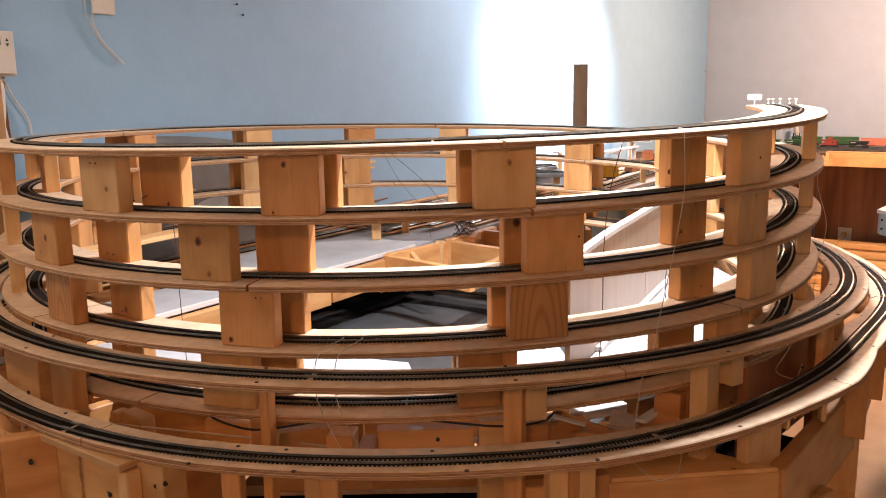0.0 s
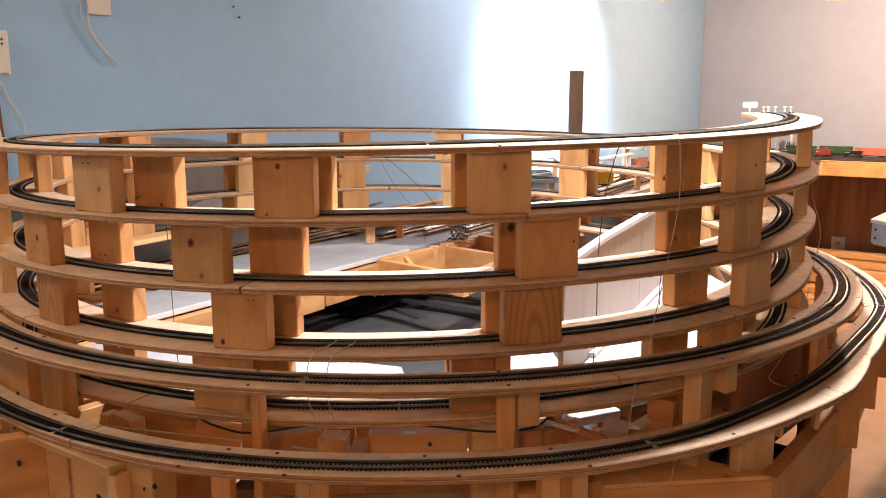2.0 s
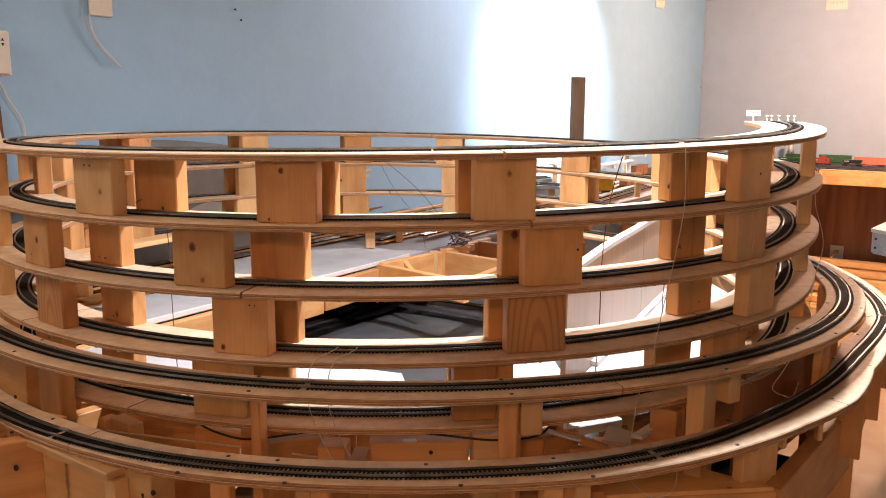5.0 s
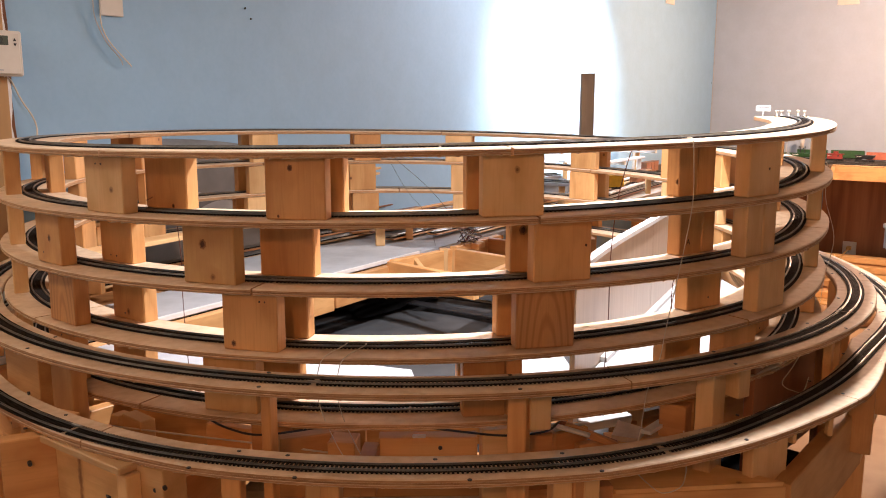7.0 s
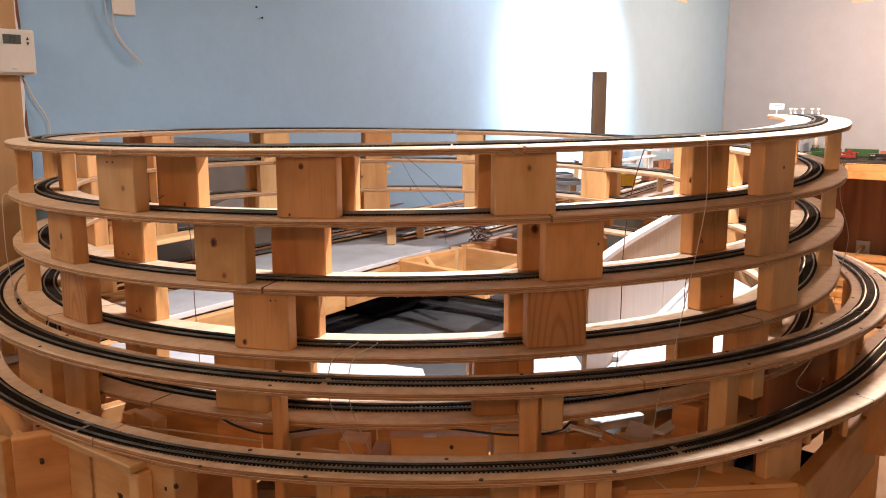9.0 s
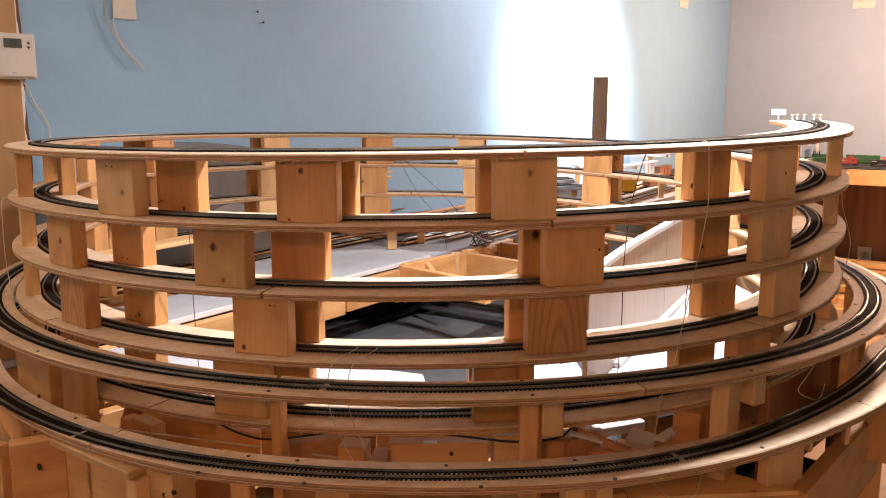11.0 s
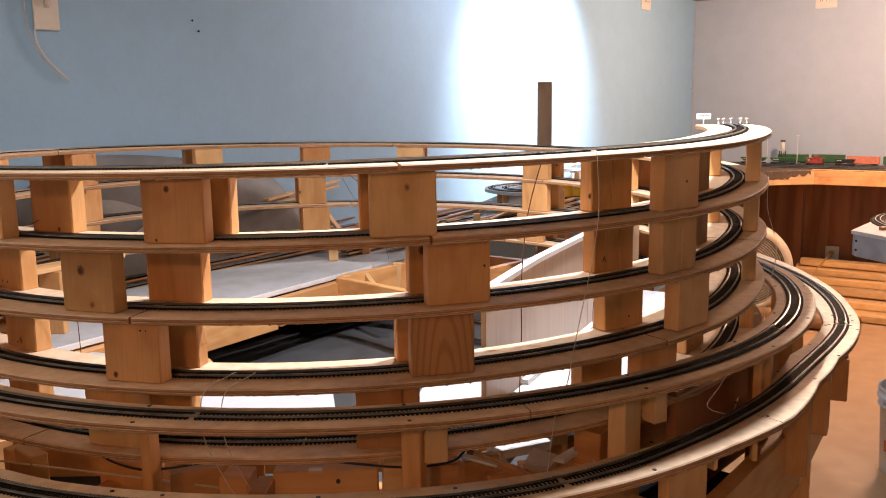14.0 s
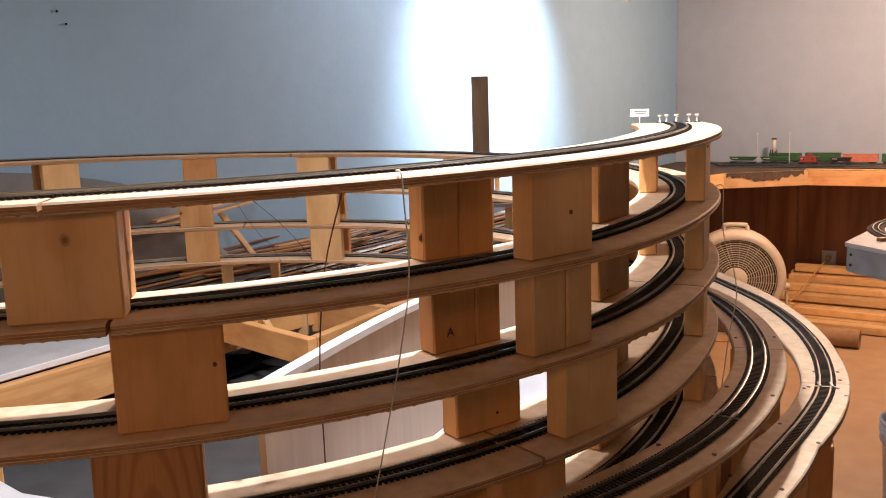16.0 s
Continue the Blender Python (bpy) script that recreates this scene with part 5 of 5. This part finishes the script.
p0, p1 = on_side(0.79, 0.4895, 0), on_side(0.49, 0.7304, 0)
for i in range(26):
    t = i / 25
    low = 0.010 + 0.030 * math.sin(math.pi * t) ** 2 + 0.016 * random.random() ** 2
    p = p0.lerp(p1, t)
    rows.append([bm.verts.new(p + Vector((0, 0, 0.714))), bm.verts.new(p + Vector((0, 0, 0.714 - max(0.004, low))))])
for p, q in zip(rows, rows[1:]):
    bm.faces.new((p[0], p[1], q[1], q[0]))
part("glued_ground_edge", bm, M_GROUND, side_bench)
for k, (s0, w) in enumerate(((0.05, 0.62), (0.675, 0.60), (1.28, 0.60), (1.885, 0.60), (2.49, 0.55))):
    part("brown_panel", box(w, 0.009, 0.63, Matrix.Translation(on_side(s0 + w / 2, 0.008, 0.004)) @ M_SIDE, 0.001), M_STAINED, side_bench)
for s in (1.42, 2.02, 2.60):
    stick("leg", on_side(s, 0.42, 0.0), on_side(s, 0.42, 0.695), 0.04, 0.04, M_REDDISH, side_bench)
for k, o in enumerate((0.085, 0.145, 0.205, 0.265, 0.33)):
    lane = thing("siding_track", "straight model track on the brown ground cover", "track", "sidings by the side wall")
    straight_track(on_side(0.22 + 0.03 * k, o + 0.02 * (k > 3)), on_side(2.9, o), BENCH + 0.0005, lane)


def side_spot(s, o):
    return Matrix.Translation(on_side(s, o, BENCH + 0.0055)) @ M_SIDE


ROW = "wagons by the side wall"
for s in (0.43, 0.59):
    wagon("hopper_wagon", "low dark green model wagon on a siding", 0.145, 0.026, M_GREEN, side_spot(s, 0.205), ROW, "hopper", 1)
wagon("caboose", "red model caboose on a siding", 0.095, 0.026, M_RED, side_spot(0.755, 0.205), ROW, "caboose", 1)
wagon("tank_wagon", "black model hopper wagon on a siding", 0.105, 0.026, M_DARK, side_spot(0.905, 0.205), ROW, "hopper", 1)
wagon("boxcar", "dark green model boxcar by the side wall", 0.16, 0.036, M_GREEN, side_spot(0.615, 0.085), ROW)
wagon("boxcar", "green model boxcar by the side wall", 0.17, 0.038, M_GREEN, side_spot(0.80, 0.085), ROW)
wagon("boxcar", "faded orange model boxcar by the side wall", 0.16, 0.036, M_PINK, side_spot(0.985, 0.145), ROW)
wagon("boxcar", "green model boxcar with white writing", 0.165, 0.038, M_GREEN, side_spot(1.165, 0.145), ROW, "box", 2)
wagon("boxcar", "faded orange model boxcar by the side wall", 0.15, 0.036, M_PINK, side_spot(1.35, 0.145), ROW)
tower = thing("sand_tower", "model sand tower with a cream tank on black legs", "model tower", at=Matrix.Translation(on_side(0.56, 0.10, BENCH)))
for x in (-0.012, 0.012):
    for y in (-0.012, 0.012):
        part("leg", box(0.004, 0.004, 0.075, Matrix.Translation((x, y, 0))), M_DARK, tower)
part("tank", lathe([(0.0, 0.062), (0.0115, 0.067), (0.0115, 0.125), (0.0, 0.129)], 20), M_PLASTIC, tower, "cream cylindrical tank", smooth=True)
part("cap", cylinder(0.0145, 0.009, Matrix.Translation((0, 0, 0.127)), 16, 0.012), M_DARK, tower)
for s, o in ((0.49, 0.16), (0.645, 0.13)):
    mast = thing("light_mast", "thin white model light mast", "model mast", "light masts", at=Matrix.Translation(on_side(s, o, BENCH)))
    part("pole", cylinder(0.0022, 0.162, None, 8, 0.0016), M_WHITE, mast)
    part("foot", cylinder(0.006, 0.003, None, 10), M_WHITE, mast)
    part("lamp_bar", box(0.016, 0.003, 0.003, Matrix.Translation((0, 0, 0.161))), M_WHITE, mast)

socket = plate("floor_socket", "ivory double socket low on the brown panel", Matrix.Translation(on_side(0.838, 0.014, 0.135)) @ M_SIDE, 0.072, 0.118, ((0.0, 0.035), (0.0, 0.083)))
cord = thing("power_cord", "yellow extension cord hanging from the low socket", "cord")
tube("cable", smooth_path([on_side(0.838, 0.045, 0.218), on_side(0.829, 0.21, 0.197), on_side(0.815, 0.44, 0.166), on_side(0.797, 0.67, 0.126), on_side(0.74, 0.95, 0.050), on_side(0.66, 1.10, 0.008), on_side(0.50, 1.16, 0.008)], 8), 0.0036, M_CORD, cord)
part("plug", box(0.026, 0.032, 0.022, Matrix.Translation(on_side(0.838, 0.037, 0.207)) @ M_SIDE, 0.004), M_CORD, cord)

# stack of sawn boards on the floor along the wall
SECTIONS = {"a": (0.064, 0.031), "b": (0.045, 0.031), "c": (0.064, 0.031), "d": (0.028, 0.031)}
LAYERS = ("bdadbdabdbda", "adbdbdabd", "bdadbda", "dabdb", "bda", "ad")
for k, names in enumerate(LAYERS):
    o = 0.10
    for n in names:
        w, h = SECTIONS[n]
        plank = thing("board", "long sawn pine board in the stack by the wall", "board", "stacked boards")
        s0 = 0.60 + random.uniform(0, 0.05) + 0.012 * k
        s1 = s0 + random.uniform(1.7, 2.1)
        skew = random.uniform(-0.006, 0.006) + (random.uniform(-0.04, 0.06) if k > 1 else 0.0)
        z = 0.0312 * k + 0.0157
        lift = random.uniform(0.0, 0.012) if k == len(LAYERS) - 1 or n == names[-1] else 0.0
        stick("plank", on_side(s0, o + w / 2, z + lift), on_side(s1, o + w / 2 + skew, z + lift * 0.3), w, h, random.choice((M_FRESH, M_FRESH, M_FRESH, M_PALE)), plank)
        o += w + random.uniform(0.006, 0.020)
long_tube = thing("cardboard_tube", "brown cardboard tube lying on the floor", "tube", at=Matrix.Translation(on_side(0.84, 0.972, 0.0405)) @ M_SIDE @ Matrix.Rotation(radians(90), 4, "Y"))
part("tube_wall", lathe([(0.036, -0.30), (0.040, -0.30), (0.040, 0.29), (0.036, 0.29), (0.036, -0.30)], 32), M_CARD, long_tube, smooth=True)

# ---------------------------------------------------------------- round fan
fan = thing("floor_fan", "cream plastic round floor fan with a ring grille", "fan", at=Matrix.Translation((1.60, 4.25, 0.262)) @ Matrix.Rotation(radians(-14), 4, "Z") @ Matrix.Scale(0.87, 4))
YF = Matrix.Rotation(radians(90), 4, "X")  # turned parts face -y
part("drum", lathe([(0.206, 0.078), (0.222, 0.082), (0.238, 0.074), (0.246, 0.060), (0.254, 0.030), (0.254, -0.050), (0.240, -0.075), (0.228, -0.075), (0.240, -0.045), (0.236, 0.030), (0.206, 0.064), (0.206, 0.078)], 56), M_FAN, fan, smooth=True, at=YF)
grille = part("grille_hub", lathe([(0.0001, 0.080), (0.056, 0.078), (0.060, 0.071), (0.060, 0.060), (0.0001, 0.060)], 32), M_FAN, fan, smooth=True, at=YF)
for k in range(13):
    r = 0.058 + 0.0118 * k
    tube("grille_ring", [(r * math.cos(math.tau * i / 48), r * math.sin(math.tau * i / 48), 0.071) for i in range(48)], 0.0022, M_FAN, grille, closed=True)
for k in range(24):
    a = math.tau * k / 24
    stick("grille_rib", (0.048 * math.cos(a), 0.048 * math.sin(a), 0.068), (0.210 * math.cos(a + 0.16), 0.210 * math.sin(a + 0.16), 0.068), 0.0022, 0.005, M_FAN, grille)
for k in range(5):
    a = math.tau * k / 5
    bm = bmesh.new()
    rows = []
    for i in range(7):
        r = 0.04 + 0.155 * i / 6
        w = 0.30 + 0.32 * math.sin(math.pi * (0.15 + 0.6 * i / 6))
        rows.append([bm.verts.new((r * math.cos(a + w * (j / 4 - 0.5) * 2), r * math.sin(a + w * (j / 4 - 0.5) * 2), 0.015 - 0.045 * (j / 4 - 0.5))) for j in range(5)])
    for p, q in zip(rows, rows[1:]):
        for j in range(4):
            bm.faces.new((p[j], p[j + 1], q[j + 1], q[j]))
    part("blade", bm, M_FANB, fan, smooth=True, at=YF)
part("motor", cylinder(0.055, 0.06, YF @ Matrix.Translation((0, 0, -0.05)), 24), M_DARK, fan)
part("back_grille", cylinder(0.232, 0.004, YF @ Matrix.Translation((0, 0, -0.070)), 40), M_DARK, fan)
handle = [(-0.060, 0.245), (-0.056, 0.268), (-0.045, 0.276), (0.045, 0.276), (0.056, 0.268), (0.060, 0.245)]
tube("handle", smooth_path([(x, -0.01, z) for x, z in handle], 5), 0.011, M_FAN, fan, sides=8)
for sx in (-1, 1):
    part("pivot_knob", cylinder(0.020, 0.022, Matrix.Translation((sx * 0.252, 0.01, -0.05)) @ Matrix.Rotation(radians(90 * sx), 4, "Y"), 18, 0.017), M_FAN, fan)
    tube("stand_leg", smooth_path([(sx * 0.262, 0.01, -0.05), (sx * 0.262, 0.01, -0.16), (sx * 0.23, 0.0, -0.27), (sx * 0.19, -0.05, -0.294)], 5), 0.008, M_FAN, fan, sides=8)
stick("stand_bar", (-0.20, -0.05, -0.295), (0.20, -0.05, -0.295), 0.03, 0.012, M_FAN, fan)
stick("stand_bar", (-0.20, 0.09, -0.295), (0.20, 0.09, -0.295), 0.03, 0.012, M_FAN, fan)

# ---------------------------------------------------------------- white track module on a brace
table = thing("track_module", "white topped layout module with a grey painted edge", "table")
TABLE = [Vector((x, y, 0)) for x, y in ((1.236, 2.420), (1.345, 2.020), (1.95, 1.80), (2.42, 2.45), (1.80, 3.10))]
part("top_board", slab([tuple(p.xy) for p in TABLE], 0.710, 0.720), M_WHITE, table)
mid = sum(TABLE, Vector()) / 5
for p, q in zip(TABLE, TABLE[1:] + TABLE[:1]):
    d = (q - p).normalized()
    inn = Vector((-d.y, d.x, 0))
    inn = inn if inn.dot(mid - p) > 0 else -inn
    stick("edge_board", p + inn * 0.011 + d * 0.012 + Vector((0, 0, 0.6795)), q + inn * 0.011 - d * 0.012 + Vector((0, 0, 0.6795)), 0.018, 0.060, M_GREYP, table)
    for t in (0.05, 0.5, 0.95):
        for z in (0.668, 0.693):
            m = Matrix.Translation(p.lerp(q, t) + inn * 0.0015 + Vector((0, 0, z))) @ (-inn).to_track_quat("Z", "Y").to_matrix().to_4x4()
            part("screw_head", cylinder(0.0035, 0.002, m, 10), M_DARK, table)
stick("leg_brace", (1.42, 2.30, 0.645), (1.62, 2.20, 0.06), 0.038, 0.019, M_DARK, table, "dark painted diagonal brace")
for x, y in ((1.90, 1.88), (2.30, 2.45), (1.80, 3.00), (1.63, 2.19)):
    part("leg", box(0.038, 0.038, 0.66, Matrix.Translation((x, y, 0)), 0.001), M_REDDISH, table)
curve_track = thing("curved_track", "pair of curved model tracks on dark roadbed", "track")
c = Vector((1.745, 2.43, 0))
curve_track.matrix_world = grown(Matrix.Translation((c.x - HX, c.y - HY, 0)))
for r in (0.385, 0.318):
    part("roadbed", sweep([(r - 0.021, 0), (r + 0.021, 0), (r + 0.016, 0.004), (r - 0.016, 0.004)], radians(-172), radians(-25), level(0.7205), 60), M_BED, curve_track)
    track(r, radians(-172), radians(-25), level(0.7242), curve_track)
chip = thing("wood_chip", "small reddish wooden block on the white module", "block")
q = Vector((1.325, 2.42, 0))
part("block_body", box(0.024, 0.014, 0.008, Matrix.Translation((q.x, q.y, 0.7205)) @ Matrix.Rotation(0.5, 4, "Z"), 0.001), M_REDDISH, chip)

# ---------------------------------------------------------------- buckets
def bucket(m, label, marks):
    b = thing("bucket", label, "bucket", "buckets on the floor", at=m)
    part("body", lathe([(0.0001, 0.0), (0.128, 0.0), (0.131, 0.004), (0.146, 0.290), (0.156, 0.292), (0.156, 0.300), (0.148, 0.303), (0.149, 0.325), (0.159, 0.327), (0.159, 0.335), (0.150, 0.338), (0.1505, 0.358), (0.158, 0.360), (0.158, 0.370), (0.146, 0.370), (0.144, 0.362), (0.126, 0.006), (0.0001, 0.005)], 56), M_BUCKET, b, smooth=True)
    tube("bail", smooth_path([(0.158 * math.cos(a), 0.158 * math.sin(a) - 0.006, 0.318 - 0.13 * math.sin(a) ** 2 if math.sin(a) < 0 else 0.318) for a in [-math.pi * k / 10 for k in range(11)]], 3), 0.002, M_STEEL, b)
    for sx in (-1, 1):
        part("bail_lug", cylinder(0.014, 0.012, Matrix.Translation((sx * 0.150, 0, 0.318)) @ Matrix.Rotation(radians(90 * sx), 4, "Y"), 14), M_BUCKET, b)
    for a0, a1, z0, z1, mat in marks:
        bm = bmesh.new()
        rows = []
        for i in range(13):
            a = radians(a0 + (a1 - a0) * i / 12)
            rows.append([bm.verts.new(((0.1318 + 0.0524 * z) * math.cos(a), (0.1318 + 0.0524 * z) * math.sin(a), z)) for z in (z0, z1)])
        for p, q in zip(rows, rows[1:]):
            bm.faces.new((p[0], q[0], q[1], p[1]))
        part("printed_label", bm, mat, b, smooth=True)
    return b


bucket(Matrix.Translation((1.470, 2.430, 0)) @ Matrix.Scale(0.69, 4), "grey white plastic bucket with an orange red label", ((-150, -92, 0.075, 0.225, M_ORANGE), (-178, -170, 0.10, 0.15, M_ORANGE), (-176, -168, 0.205, 0.235, M_GREYP)))
bucket(Matrix.Translation((1.66, 2.72, 0)) @ Matrix.Scale(0.66, 4), "plain grey white plastic bucket standing behind", ())

# ---------------------------------------------------------------- feeder wires of the helix


def ray_wire(points, label, mat, r=0.0007, group="feeder wires"):
    w = thing("feeder_wire", label, "wire", group)
    tube("strand", smooth_path(points, 7), r, mat, w, sides=5)
    return w


def rim(deg, r, z):
    return ring_point(radians(deg), r, z)


zt = helix_z(0)
ray_wire((rim(26.6, 0.640, zt + 0.0082), rim(26.5, 0.6495, zt + 0.007), rim(26.5, 0.652, 1.018), rim(26.6, 0.653, 0.972), rim(25.9, 0.653, 0.924), rim(24.9, 0.654, 0.877), rim(24.0, 0.655, 0.836), rim(23.3, 0.658, 0.808), rim(22.2, 0.656, 0.773), rim(21.7, 0.652, 0.718), rim(21, 0.64, 0.69)), "thin white feeder wire hanging over the decks", M_WIRE, 0.0005)
ray_wire(((-0.420, 0.962, 0.702), (-0.394, 0.957, 0.700), (-0.301, 0.930, 0.700), (-0.199, 0.897, 0.702), (-0.110, 0.874, 0.700), (-0.06, 0.868, 0.694)), "long pale wire stretched through the bench frame", M_WIRE, 0.0011)
for dz, d in ((0, -6.0), (0.0, -4.2)):
    ray_wire((rim(d, 0.612, 0.826), rim(d + 0.3, 0.640, 0.832), rim(d - 1.6, 0.652, 0.818), rim(d - 2.0, 0.650, 0.78), rim(d - 1.2, 0.640, 0.74), rim(d + 0.5, 0.63, 0.70), rim(d + 3, 0.60, 0.675)), "thin pale feeder wire soldered to a rail", M_WIRE, 0.0005)
ray_wire((rim(26.4, 0.575, zt - 0.0078), rim(26.2, 0.560, zt - 0.0085), rim(25.9, 0.5555, 1.008), rim(24.5, 0.5555, 0.960), rim(23.8, 0.5555, 0.894), rim(23.8, 0.5555, 0.826), rim(23.8, 0.55, 0.74), rim(24, 0.55, 0.70)), "dark red feeder wire hanging inside the helix", M_RWIRE, 0.0006)
for d, r0 in ((36, 0.545), (-30, 0.55)):
    ray_wire((rim(d, 0.592, zt - RISE + 0.004), rim(d, r0 + 0.008, zt - RISE + 0.006), rim(d + 0.4, r0, 0.90), rim(d - 0.3, r0 - 0.006, 0.84), rim(d + 0.3, r0 - 0.004, 0.76), rim(d, r0 - 0.01, 0.70)), "dark red feeder wire hanging inside the helix", M_RWIRE, 0.0005)
ray_wire(((-0.135, 2.060, 0.947), (-0.117, 2.032, 0.930), (-0.078, 2.030, 0.897), (-0.038, 2.030, 0.860), (0.001, 2.030, 0.814), (0.030, 2.04, 0.765), (0.045, 2.06, 0.722)), "thin dark feeder wire drooping behind the rear decks", M_DARK, 0.0006)
ray_wire(((-0.140, 2.060, 0.940), (-0.128, 2.032, 0.920), (-0.102, 2.030, 0.873), (-0.078, 2.030, 0.839), (-0.058, 2.030, 0.817), (-0.035, 2.035, 0.770), (-0.025, 2.05, 0.722)), "thin dark feeder wire drooping behind the rear decks", M_DARK, 0.0004)
for d, r in ((78, 0.640), (-58, 0.655)):
    ray_wire((rim(d, r - 0.006, helix_z(radians(d) - math.tau) + 0.001), rim(d, r + 0.002, helix_z(radians(d) - math.tau) - 0.002), rim(d + 0.5, r + 0.004, 0.92), rim(d - 0.5, 0.658, 0.86), rim(d + 0.4, 0.652, 0.80), rim(d, 0.645, 0.74)), "pale feeder wire hanging down the outside", M_WIRE, 0.0006)
ray_wire(((0.246, 0.860, 0.733), (0.243, 0.836, 0.708), (0.240, 0.826, 0.699), (0.232, 0.814, 0.692), (0.212, 0.806, 0.690), (0.198, 0.815, 0.697), (0.196, 0.850, 0.690), (0.19, 0.875, 0.675)), "loop of white wire hanging under the ramp", M_WIRE, 0.0006)
ray_wire((rim(45.6, 0.678, 0.796), rim(44.9, 0.662, 0.775), rim(43.2, 0.658, 0.757), rim(41.4, 0.658, 0.746), rim(41.8, 0.659, 0.738), rim(43.3, 0.660, 0.730), rim(45.6, 0.662, 0.722), rim(47.5, 0.66, 0.735)), "loop of white wire hanging under the ramp", M_WIRE, 0.0006)
ray_wire((rim(-24, 0.60, 0.737), rim(-20.8, 0.611, 0.726), rim(-18.2, 0.613, 0.720), rim(-15.9, 0.613, 0.718), rim(-13.5, 0.613, 0.722), rim(-11.2, 0.612, 0.727), rim(-8, 0.612, 0.734), rim(-2, 0.612, 0.738), rim(2.6, 0.613, 0.734), rim(8.4, 0.614, 0.725), rim(11.7, 0.613, 0.723), rim(13.9, 0.612, 0.725), rim(15, 0.61, 0.732), rim(17, 0.59, 0.738)), "black cable slung under the lowest deck", M_DARK, 0.0013)
